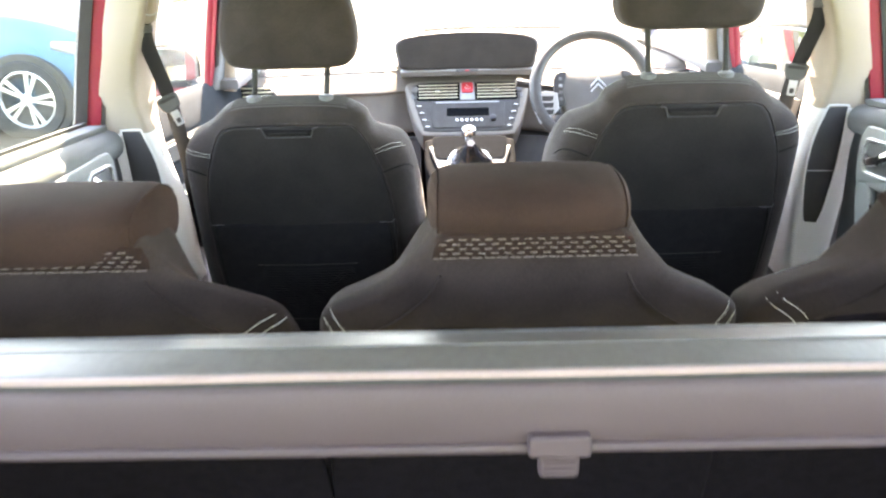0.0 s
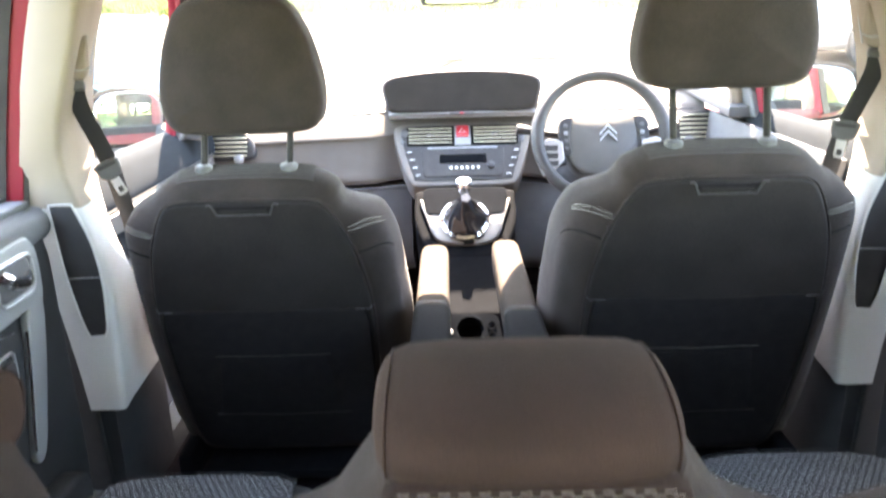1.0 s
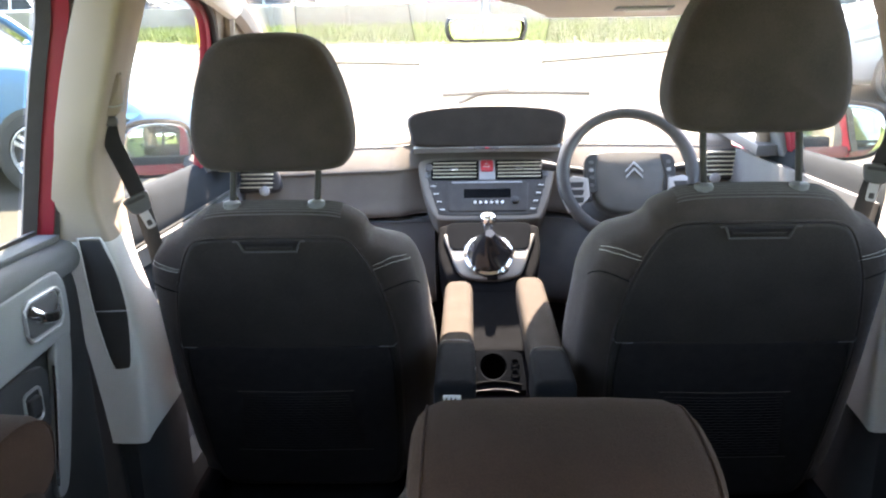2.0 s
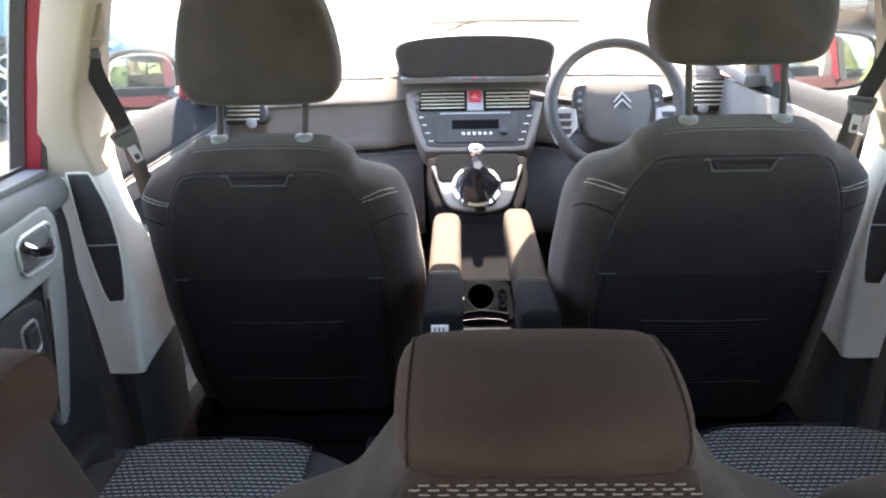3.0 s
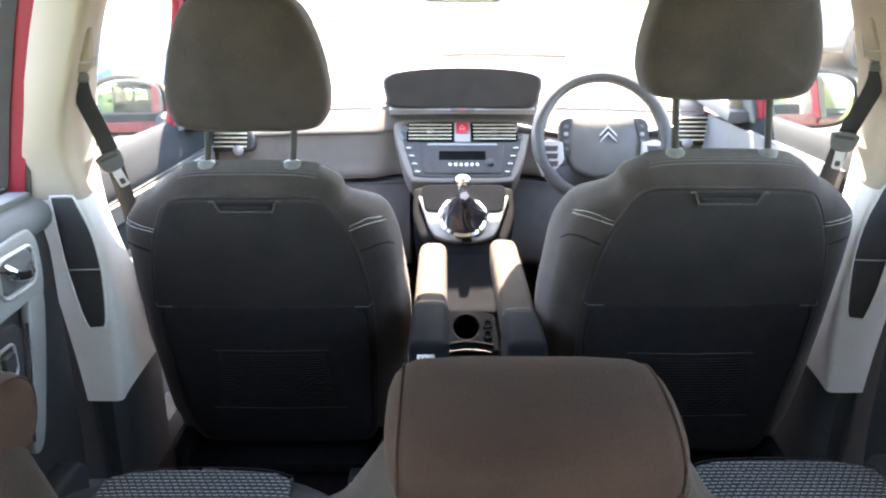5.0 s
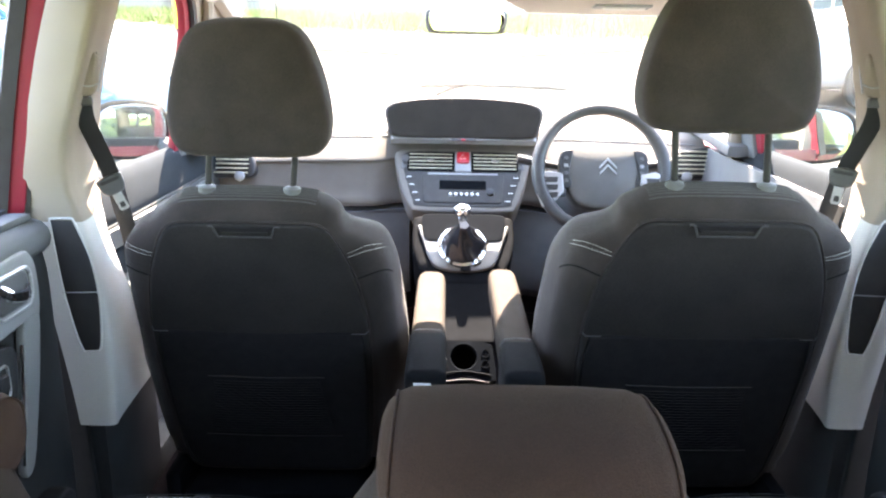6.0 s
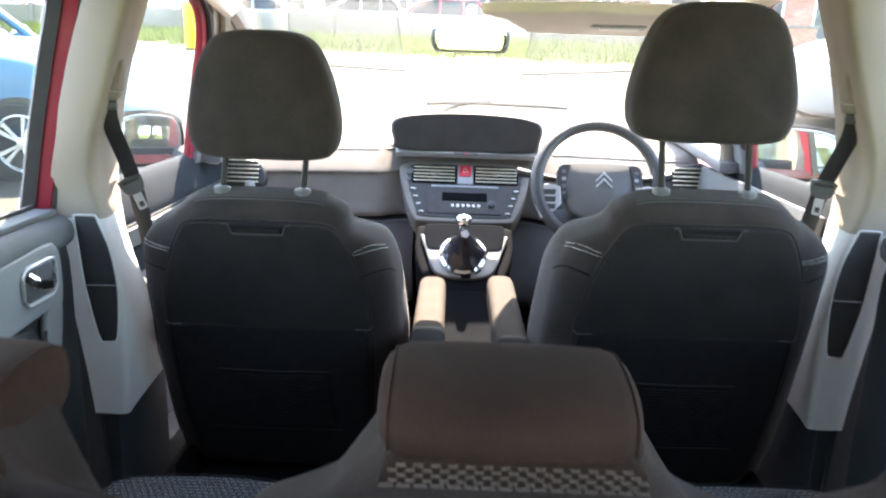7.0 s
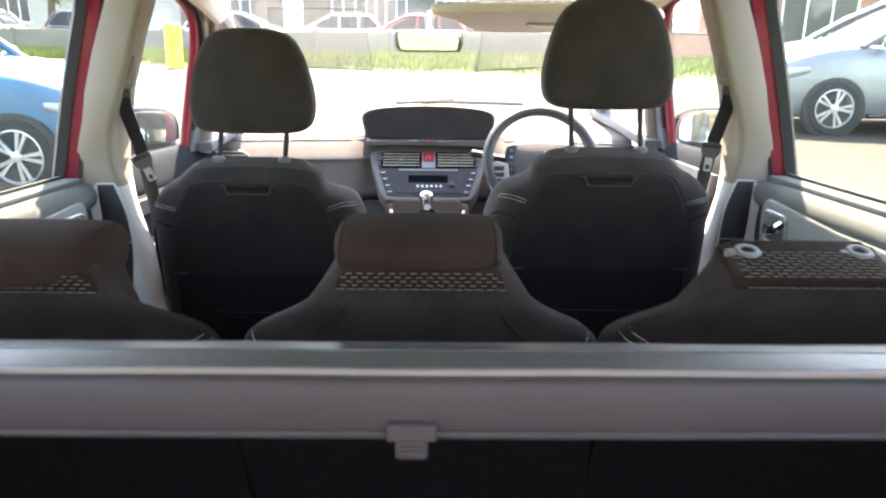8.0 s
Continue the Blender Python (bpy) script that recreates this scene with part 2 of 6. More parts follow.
def slab(outline, m, depth, r=0.004, steps=3, dome=0.0, back_dome=0.0, bm=None):
    """A solid between w = -depth and w = 0 with rounded rims; dome lets its outward face swell."""
    bm = bm or bmesh.new()
    pts = [Vector((p[0], p[1])) for p in outline]
    k = len(pts)
    area = sum(pts[i].x * pts[(i + 1) % k].y - pts[(i + 1) % k].x * pts[i].y for i in range(k))
    sgn = 1 if area > 0 else -1
    nor = []
    for i in range(k):
        t = (pts[(i + 1) % k] - pts[i]).normalized() + (pts[i] - pts[i - 1]).normalized()
        t = t.normalized() if t.length > 1e-6 else Vector((1, 0))
        nor.append(Vector((t.y, -t.x)) * sgn)
    c = sum(pts, Vector((0, 0))) / k
    rings = []

    def ring(inset, w, s=1.0):
        rings.append([bm.verts.new(m @ Vector((*(c + (p - n * inset - c) * s), w))) for p, n in zip(pts, nor)])

    for s in (0.35, 0.7, 0.9):
        ring(r, dome * (1 - s * s), s)
    for i in range(steps + 1):
        a = radians(90 * i / steps)
        ring(r * (1 - math.sin(a)), -r * (1 - math.cos(a)))
    for i in range(steps, -1, -1):
        a = radians(90 * i / steps)
        ring(r * (1 - math.sin(a)), -depth + r * (1 - math.cos(a)))
    for s in (0.9, 0.7, 0.35):
        ring(r, -depth - back_dome * (1 - s * s), s)
    for a, b in zip(rings, rings[1:]):
        for i in range(k):
            j = (i + 1) % k
            bm.faces.new((a[i], a[j], b[j], b[i]))
    for rg, w in ((rings[0], dome), (rings[-1], -depth - back_dome)):
        v = bm.verts.new(m @ Vector((*c, w)))
        for i in range(k):
            bm.faces.new((rg[i], rg[(i + 1) % k], v))
    return bm


def loft(rings, caps=True, closed=True, bm=None):
    bm = bm or bmesh.new()
    vs = [[bm.verts.new(p) for p in rg] for rg in rings]
    k = len(vs[0])
    for a, b in zip(vs, vs[1:]):
        for i in range(k if closed else k - 1):
            j = (i + 1) % k
            bm.faces.new((a[i], a[j], b[j], b[i]))
    if caps and closed:
        bm.faces.new(vs[0])
        bm.faces.new(vs[-1])
    return bm


def rbox(lo, hi, r=0.004, seg=2, bm=None, m=None):
    own = bmesh.new()
    bmesh.ops.create_cube(own, size=1.0)
    lo, hi = Vector(lo), Vector(hi)
    for v in own.verts:
        v.co = Vector([lo[i] + (hi[i] - lo[i]) * (v.co[i] + 0.5) for i in range(3)])
    if r > 0:
        bmesh.ops.bevel(own, geom=list(own.edges), offset=r, segments=seg, profile=0.5, affect="EDGES")
    if m is not None:
        bmesh.ops.transform(own, matrix=m, verts=own.verts)
    if bm is None:
        return own
    me = bpy.data.meshes.new("tmp")
    own.to_mesh(me)
    own.free()
    bm.from_mesh(me)
    bpy.data.meshes.remove(me)
    return bm


def sweep(pts, r, seg=8, bm=None, closed=False, flat=1.0, side=None):
    """A tube along pts; r a number or one per point; flat squashes it across its side way."""
    bm = bm or bmesh.new()
    pts = [Vector(p) for p in pts]
    k = len(pts)
    rings = []
    for i, p in enumerate(pts):
        a, b = (pts[i - 1], pts[(i + 1) % k]) if closed else (pts[max(i - 1, 0)], pts[min(i + 1, k - 1)])
        t = (b - a).normalized()
        s = Vector(side) if side else (Vector((0, 0, 1)) if abs(t.z) < 0.9 else Vector((1, 0, 0)))
        x = s.cross(t).normalized()
        y = t.cross(x).normalized()
        rr = r[i] if isinstance(r, (list, tuple)) else r
        rings.append([p + rr * (x * math.cos(2 * math.pi * j / seg) * flat + y * math.sin(2 * math.pi * j / seg)) for j in range(seg)])
    if closed:
        rings.append(rings[0])
        bm = loft(rings, False, True, bm)
        bmesh.ops.remove_doubles(bm, verts=bm.verts, dist=1e-6)
        return bm
    return loft(rings, True, True, bm)


def strap(pts, side, width, thick, bm=None):
    """A flat band along pts; side: the way across it, one for all or one per point."""
    pts = [Vector(p) for p in pts]
    rings = []
    for i, p in enumerate(pts):
        t = (pts[min(i + 1, len(pts) - 1)] - pts[max(i - 1, 0)]).normalized()
        s = Vector(side[i] if isinstance(side[0], (tuple, list)) else side)
        s = (s - t * s.dot(t)).normalized()
        n = t.cross(s).normalized()
        w = width[i] if isinstance(width, (list, tuple)) else width
        rings.append([p + s * w / 2 * a + n * thick / 2 * b for a, b in ((1, 0.6), (0.94, 1), (-0.94, 1), (-1, 0.6), (-1, -0.6), (-0.94, -1), (0.94, -1), (1, -0.6))])
    return loft(rings, True, True, bm)


def lathe(profile, m, seg=24, bm=None):
    """Turned about m's w axis: profile of (radius, w)."""
    rings = [[m @ Vector((max(r, 1e-5) * math.cos(2 * math.pi * j / seg), max(r, 1e-5) * math.sin(2 * math.pi * j / seg), w)) for j in range(seg)] for r, w in profile]
    return loft(rings, True, True, bm)


def stitches(pts, bm=None, length=0.0065, gap=0.0035, r=0.0011):
    """A row of short raised threads along a line."""
    bm = bm or bmesh.new()
    pts = [Vector(p) for p in pts]
    run = [0.0]
    for a, b in zip(pts, pts[1:]):
        run.append(run[-1] + (b - a).length)

    def at(d):
        i = 0
        while i < len(pts) - 2 and run[i + 1] < d:
            i += 1
        f = (d - run[i]) / max(1e-9, run[i + 1] - run[i])
        return pts[i].lerp(pts[i + 1], min(1.0, f))

    d = 0.0
    while d + length < run[-1]:
        sweep([at(d), at(d + length / 2), at(d + length)], r, 5, bm)
        d += length + gap
    return bm


def grid_sheet(f, nu, nv, thick):
    """A curved sheet of points f(u, v), u and v from 0 to 1, thickened along its normals."""
    P = [[Vector(f(i / nu, j / nv)) for j in range(nv + 1)] for i in range(nu + 1)]
    bm = bmesh.new()
    top = [[None] * (nv + 1) for _ in range(nu + 1)]
    low = [[None] * (nv + 1) for _ in range(nu + 1)]
    for i in range(nu + 1):
        for j in range(nv + 1):
            du = P[min(i + 1, nu)][j] - P[max(i - 1, 0)][j]
            dv = P[i][min(j + 1, nv)] - P[i][max(j - 1, 0)]
            n = du.cross(dv).normalized()
            top[i][j], low[i][j] = bm.verts.new(P[i][j]), bm.verts.new(P[i][j] - n * thick)
    for i in range(nu):
        for j in range(nv):
            bm.faces.new((top[i][j], top[i + 1][j], top[i + 1][j + 1], top[i][j + 1]))
            bm.faces.new((low[i][j], low[i][j + 1], low[i + 1][j + 1], low[i + 1][j]))
    for i in range(nu):
        for j in (0, nv):
            bm.faces.new((top[i][j], top[i + 1][j], low[i + 1][j], low[i][j]))
    for j in range(nv):
        for i in (0, nu):
            bm.faces.new((top[i][j], top[i][j + 1], low[i][j + 1], low[i][j]))
    return bm


# ---- the car: floor, roof and sides ----
FLOOR = 0.34
floor = thing("car_floor", (0, 1.5, FLOOR), "black carpeted floor of the car", "car floor", kind="structure")
part("carpet", grid_sheet(lambda u, v: (-0.86 + 1.72 * u, -0.25 + 3.45 * v, FLOOR + 0.05 * math.exp(-((u - 0.5) / 0.12) ** 2) * (v > 0.3)), 24, 24, 0.04), CARPET, floor)
part("footwell_bulkhead", slab(rect(-0.8, 0.8, 0.0, 0.62, 0.05), plane((0, 3.2, FLOOR), (0, 0.25, 1)), 0.03), CARPET, floor)
part("boot_lip", rbox((-0.75, -0.33, 0.25), (0.75, -0.24, 0.52), 0.02), DARK, floor)

ROOF_Z = 1.62
roof = thing("car_roof", (0, 1.0, ROOF_Z), "pale cloth-lined roof of the car", "car roof", kind="structure")


def roof_point(u, v, lift=0.0, y0=-0.25, y1=2.27, wide=0.66):
    x = (2 * u - 1)
    y = y0 + (y1 - y0) * v
    return (x * wide, y, ROOF_Z + lift - 0.045 * x ** 4 - 0.05 * max(0, (y - 1.7) / 0.6) ** 2 - 0.02 * max(0, -y))


part("headliner", grid_sheet(lambda u, v: roof_point(u, v), 12, 14, 0.012), LINER, roof)
part("roof_skin", grid_sheet(lambda u, v: roof_point(u, v, 0.055, -0.28, 2.2, 0.70), 12, 14, 0.012), RED, roof)
for s in (-1, 1):
    part("cant_rail", sweep(spline([(s * 0.645, -0.25, 1.585), (s * 0.655, 0.9, 1.592), (s * 0.655, 1.6, 1.585), (s * 0.655, 2.1, 1.555), (s * 0.66, 2.45, 1.50)], 5, False), 0.045, 10, flat=0.7), LINER, roof)
    part("outer_rail", sweep(spline([(s * 0.710, -0.25, 1.60), (s * 0.715, 0.9, 1.61), (s * 0.715, 1.6, 1.60), (s * 0.717, 2.1, 1.575), (s * 0.722, 2.5, 1.52)], 5, False), 0.024, 10), RED, roof)
part("windscreen_header", strap([(-0.64, 2.27, 1.575), (-0.3, 2.30, 1.592), (0, 2.31, 1.596), (0.3, 2.30, 1.592), (0.64, 2.27, 1.575)], (0, 1, -0.2), 0.07, 0.03), LINER, roof)

# the unseen tailgate stands open above the boot, set low to block rear light
tailgate = thing("tailgate", (0, -0.3, 1.66), "red tailgate raised above the luggage space", "tailgate", kind="structure")
part("panel", grid_sheet(lambda u, v: ((2 * u - 1) * (0.70 + 0.05 * math.sin(v * 3)), -0.30 - 1.05 * v, 1.68 + 0.08 * v - 0.16 * v * v), 8, 8, 0.05), RED, tailgate)
part("lining", grid_sheet(lambda u, v: ((2 * u - 1) * 0.60, -0.38 - 0.90 * v, 1.625 + 0.07 * v - 0.15 * v * v), 8, 8, 0.02), DARK, tailgate)
for s in (-1, 1):
    part("gas_strut", sweep([(s * 0.66, -0.22, 1.30), (s * 0.64, -0.62, 1.63)], 0.011, 8), BLACK, tailgate)

# windscreen and its frame
screen = thing("windscreen", (0, 3.1, 1.4), "large clear windscreen with faint dust", "windscreen", kind="structure")


def screen_point(u, v, off=0.0):
    x = 2 * u - 1
    y = 3.80 - 1.50 * v - 0.10 * x * x * (1 - 0.5 * v)
    z = 1.13 + 0.47 * math.sin(v * math.pi / 2 * 0.92) / math.sin(math.pi / 2 * 0.92) - 0.02 * x * x * v
    return (x * (0.80 - 0.13 * v), y, z + off)


pane = part("pane", grid_sheet(lambda u, v: screen_point(u, v), 14, 12, 0.005), GLASS, screen)
pane.visible_shadow = False
for s in (-1, 1):
    seal = [Vector(screen_point(0.5 + 0.5 * s, v / 10)) for v in range(11)]
    part("screen_seal", sweep(seal, 0.012, 6), RUBBER, screen)
    part("pillar_trim", sweep([p + Vector((s * -0.005, -0.035, -0.03)) for p in seal], [0.03 + 0.015 * (i / 10) for i in range(11)], 8, flat=0.7), TRIM, screen, "slim pale plastic pillar cover")
    part("pillar_skin", sweep([p + Vector((s * 0.035, -0.01, 0.0)) for p in seal], 0.026, 8), RED, screen)
part("cowl", strap([Vector(screen_point(u / 8, 0)) + Vector((0, 0.05, -0.065)) for u in range(9)], (0, 1, -0.2), 0.16, 0.02), BLACK, screen)

bonnet = thing("bonnet", (0, 4.3, 0.6), "red painted bonnet and nose of the car", "bonnet", kind="structure")
part("bonnet_skin", grid_sheet(lambda u, v: ((2 * u - 1) * 0.83, 3.85 + 0.75 * v - 0.08 * (2 * u - 1) ** 2, 1.09 - 0.22 * v ** 1.6 - 0.05 * (2 * u - 1) ** 2), 12, 8, 0.02), RED, bonnet)
part("nose", grid_sheet(lambda u, v: ((2 * u - 1) * 0.86, 4.62 + 0.10 * math.sin(v * 3.1) - 0.12 * (2 * u - 1) ** 2, 0.86 - 0.5 * v), 12, 6, 0.03), RED, bonnet)
for s in (-1, 1):
    part("wing", grid_sheet(lambda u, v: (s * (0.86 + 0.03 * math.sin(v * 3)), 2.75 + 1.8 * u, 0.40 + (0.64 - 0.15 * u * u) * v), 10, 6, 0.02), RED, bonnet)

wiper = thing("windscreen_wiper", (-0.05, 3.76, 1.15), "black wiper blade resting on the windscreen", "wiper")
part("blade", sweep([(-0.17, 3.80, 1.168), (0.02, 3.80, 1.176), (0.30, 3.78, 1.172), (0.46, 3.76, 1.168)], 0.009, 6), RUBBER, wiper)
part("arm", sweep([(-0.10, 3.86, 1.13), (-0.02, 3.83, 1.165), (0.12, 3.81, 1.186)], 0.010, 6), BLACK, wiper)

# the sides: doors, pillars, belts; s is -1 for the near side, 1 for the off side
for s in (-1, 1):
    SIDE = Matrix.Translation((0.010, 0.0, 0.022) if s > 0 else (0.0, 0.0, 0.0))
    # ---- rear door ----
    door = thing("rear_door", (s * 0.86, 1.25, 0.36), "dark grey rear door with pale trim and red painted window frame", "car door", "rear doors")
    fm = axes((s * 0.812, 0, 0), (0, -s, 0), (0, 0, 1))      # u runs along the car, w inward on either side

    def dq(y, z):
        return ((y, z) if s < 0 else (-y, z))

    def door_slab(pts, depth, r, proud=0.0, dome=0.0):
        m = fm @ Matrix.Translation((0, 0, proud))
        return slab([dq(*p) for p in pts], m, depth, r, dome=dome)

    card = part("door_card", door_slab(spline([(0.72, 1.0), (1.2, 1.005), (1.70, 1.015), (1.79, 0.98), (1.80, 0.8), (1.80, 0.45), (1.74, 0.38), (1.2, 0.37), (0.85, 0.42), (0.72, 0.7)], 4), 0.05, 0.012, dome=0.012), DOOR_DARK, door)
    part("belt_pad", sweep(spline([(s * 0.822, 0.62, 1.006), (s * 0.820, 1.1, 1.010), (s * 0.820, 1.6, 1.012), (s * 0.835, 1.80, 1.008)], 5, False), 0.034, 12, flat=0.95), DOOR_PAD, door, "soft grey window ledge")
    ledge = part("window_ledge", strap([(s * 0.85, 0.60, 1.045), (s * 0.85, 1.2, 1.05), (s * 0.85, 1.78, 1.05)], (1, 0, 0), 0.05, 0.012), DOOR_PAD, door)
    part("window_seal", strap([(s * 0.872, 0.60, 1.053), (s * 0.872, 1.2, 1.058), (s * 0.872, 1.78, 1.058)], (1, 0, 0), 0.009, 0.010), RUBBER, ledge)
    def dq_up(y, z):
        return dq(y, z + 0.030)

    def door_slab_up(pts, depth, r, proud=0.0):
        return door_slab([(q[0], q[1] + 0.030) for q in pts], depth, r, proud)

    insert = part("trim_insert", door_slab_up(spline([(1.02, 0.955), (1.357, 0.972), (1.637, 0.985), (1.692, 0.975), (1.707, 0.93), (1.699, 0.862), (1.657, 0.862), (1.357, 0.845), (1.02, 0.82)], 3), 0.016, 0.005, 0.027), LIGHT_GREY, door, "pale satin grey insert")
    part("insert_leg", door_slab_up(spline([(1.695, 0.864), (1.647, 0.864), (1.629, 0.78), (1.612, 0.70), (1.587, 0.60), (1.619, 0.60), (1.657, 0.70), (1.687, 0.80)], 3), 0.016, 0.004, 0.0268), LIGHT_GREY, insert)
    part("handle_recess", door_slab_up(rect(1.570, 1.672, 0.895, 0.955, 0.018), 0.01, 0.004, 0.0290), DARK, insert)
    part("handle_bezel", sweep([fm @ Vector((*dq_up(*p), 0.0295)) for p in rect(1.565, 1.677, 0.890, 0.960, 0.02)], 0.004, 6, closed=True), SILVER, insert)
    part("door_handle", sweep(spline([fm @ Vector((*dq_up(y, z), w)) for y, z, w in ((1.580, 0.944, 0.029), (1.596, 0.928, 0.043), (1.637, 0.918, 0.043), (1.664, 0.922, 0.031))], 4, False), [0.010] * 13, 8, flat=0.6), CHROME, insert, "chrome pull handle")
    part("switch_panel", door_slab_up(spline([(1.407, 0.825), (1.602, 0.838), (1.609, 0.76), (1.582, 0.66), (1.552, 0.60), (1.407, 0.60)], 3), 0.012, 0.003, 0.0225), DOOR_DARK, card)
    part("window_switch", door_slab_up(rect(1.542, 1.575, 0.77, 0.80, 0.005), 0.012, 0.003, 0.031), BLACK, card)
    part("switch_rim", sweep([fm @ Vector((*dq_up(*p), 0.0235)) for p in rect(1.535, 1.583, 0.755, 0.812, 0.01)], 0.003, 5, closed=True), SILVER, card)
    part("chrome_strip", sweep([fm @ Vector((*dq_up(y, z), 0.0285)) for y, z in ((1.625, 0.83), (1.609, 0.74), (1.582, 0.62))], 0.0025, 6), CHROME, card)
    part("map_pocket", door_slab(rect(0.9, 1.7, 0.42, 0.55, 0.04), 0.05, 0.012, 0.055), DOOR_DARK, card)
    frame_pts = spline([(s * 0.876, 1.812, 1.02), (s * 0.862, 1.810, 1.074), (s * 0.834, 1.808, 1.209), (s * 0.802, 1.805, 1.342), (s * 0.767, 1.795, 1.470), (s * 0.742, 1.72, 1.548), (s * 0.73, 1.5, 1.565), (s * 0.725, 1.0, 1.57)], 4, False)
    upright = frame_pts[:18]
    part("window_frame", strap(frame_pts, [(s * 0.97, -0.24, 0.0)] * 20 + [(s * 0.5, 0.0, -0.8)] * (len(frame_pts) - 20), 0.031, 0.018), RED, door, "red painted window frame")
    part("glass_channel", strap([p + Vector((s * 0.024, -0.017, 0)) for p in upright], (s * 0.8, -0.6, 0), 0.026, 0.020), RUBBER, door)
    part("frame_seal", sweep([p + Vector((s * -0.0160, 0.006, 0)) for p in upright], 0.0080, 6), SEAL, door)
    glass = part("window_glass", grid_sheet(lambda u, v: (s * (0.878 - 0.115 * v - 0.02 * v * v), 0.62 + (1.11 - 0.03 * v) * u, 1.04 + 0.52 * v), 8, 6, 0.004), REAR_GLASS, door, "lightly tinted side glass")
    part("outer_panel", grid_sheet(lambda u, v: (s * (0.905 + 0.02 * math.sin(v * 3.1) - 0.02 * v), 0.60 + 1.20 * u, 0.34 + 0.68 * v), 8, 6, 0.02), RED, door)

    # ---- middle pillar trim ----
    pil = thing("pillar_trim", (s * 0.77, 1.92, FLOOR), "pale plastic trim on the pillar beside the front seat", "pillar trim", "pillar trims", "structure")
    rings = []
    for z, a, b, c, d, drop in ((0.597, 0.808, 0.730, 0.712, 2.0, 0.045), (0.68, 0.816, 0.7245, 0.721, 2.0, 0.0), (0.765, 0.827, 0.7225, 0.727, 2.0, 0), (0.84, 0.8375, 0.7245, 0.737, 2.0, 0), (0.91, 0.846, 0.7300, 0.760, 2.0, 0), (0.975, 0.858, 0.7395, 0.776, 2.0, 0), (1.03, 0.864, 0.751, 0.782, 2.0, 0), (1.09, 0.8635, 0.769, 0.780, 1.99, 0), (1.14, 0.856, 0.773, 0.772, 1.98, 0), (1.20, 0.843, 0.765, 0.761, 1.98, 0), (1.26, 0.832, 0.744, 0.750, 1.98, 0), (1.34, 0.809, 0.716, 0.729, 1.98, 0), (1.40, 0.789, 0.696, 0.710, 1.98, 0), (1.48, 0.759, 0.672, 0.686, 1.99, 0), (1.60, 0.715, 0.640, 0.648, 2.0, 0)):
        sec = [(a, 1.835), (a - 0.005, 1.824), (a - 0.02, 1.822), (b + 0.014, 1.822), (b + 0.004, 1.825), (b, 1.832), (b + (c - b) * 0.06, 1.860), (b + (c - b) * 0.35, 1.90), (c, d - 0.02), (c + 0.02, d), (a, d)]
        lean = min(1.0, max(0.0, (z - 1.04) / 0.18))
        lean = lean * lean * (3 - 2 * lean)      # the upper pillar leans back a little
        sec = [(0.04 + (x - 0.04) * (1 - 0.037 * lean), y - 0.052 * lean) if i < 6 else (x, y) for i, (x, y) in enumerate(sec)]
        rings.append([(s * x, y, z + drop * max(0.0, (y - 1.832) / (d - 1.832)) * (1 if i not in (0, 1, 10) else 0.4)) for i, (x, y) in enumerate(sec)])
    part("upper_trim", loft(rings[6:]), TRIM, pil, sharp=50)
    part("middle_trim", loft(rings[:7]), TRIM_LIT, pil, "lower pillar trim, brighter light put into its grey", sharp=50)
    lower = [[(s * x, y, z) for x, y in ((0.865, 1.85), (0.76, 1.84), (0.738, 1.90), (0.738, 2.06), (0.865, 2.06))] for z in (FLOOR - 0.02, 0.5, 0.70)]
    part("lower_trim", loft(lower), DOOR_DARK, pil, "dark grey lower cover")
    part("jamb_seal", slab([(s * x, z) for x, z in ((0.786, 0.36), (0.800, 0.70), (0.828, 0.95), (0.845, 1.035), (0.885, 1.035), (0.885, 0.36))], axes((0, 1.832, 0), (1, 0, 0), (0, 0, 1)), 0.02, 0.004), RUBBER, pil, "dark rubber door jamb")
    im = axes((s * 0, 1.8215, 0), (1, 0, 0), (0, 0, 1))
    ins = spline([(s * 0.812, 1.018), (s * 0.813, 1.033), (s * 0.809, 1.037), (s * 0.772, 1.038), (s * 0.767, 1.034), (s * 0.761, 1.018), (s * 0.742, 0.96), (s * 0.733, 0.88), (s * 0.738, 0.79), (s * 0.744, 0.768), (s * 0.748, 0.765), (s * 0.772, 0.763), (s * 0.777, 0.767), (s * 0.787, 0.80), (s * 0.802, 0.89), (s * 0.808, 0.96)], 3)
    part("dark_insert", slab(ins, im, 0.01, 0.002, dome=0.002), BLACK, pil, "dark ribless insert panel")
    part("insert_rim", sweep([im @ Vector((p[0], p[1], 0.0)) for p in ins], 0.0024, 6, closed=True), TRIM_LIT, pil)
    part("insert_line", sweep([im @ Vector((s * 0.803, 0.888, 0.002)), im @ Vector((s * 0.735, 0.890, 0.002))], 0.0014, 5), GREY, pil)
    rail = [(s * 0.748, 1.930, 1.27), (s * 0.728, 1.935, 1.35), (s * 0.708, 1.94, 1.42)]
    part("belt_slot", strap(rail, (0.3, 1, 0), 0.016, 0.006), GREY, pil, "grey height slot")
    km = axes((s * 0.7215, 1.860, 1.305), (0.62, -0.78 * s, 0), (-s * 0.26, 0.10, 0.96))
    ko = spline([(-0.016, -0.040), (0.016, -0.040), (0.022, -0.020), (0.017, 0.008), (0.010, 0.036), (-0.004, 0.040), (-0.014, 0.010), (-0.022, -0.020)], 3)
    knob = part("height_adjuster", slab(ko, km, 0.030, 0.009, dome=0.003), TRIM, pil, "pale belt height slider")
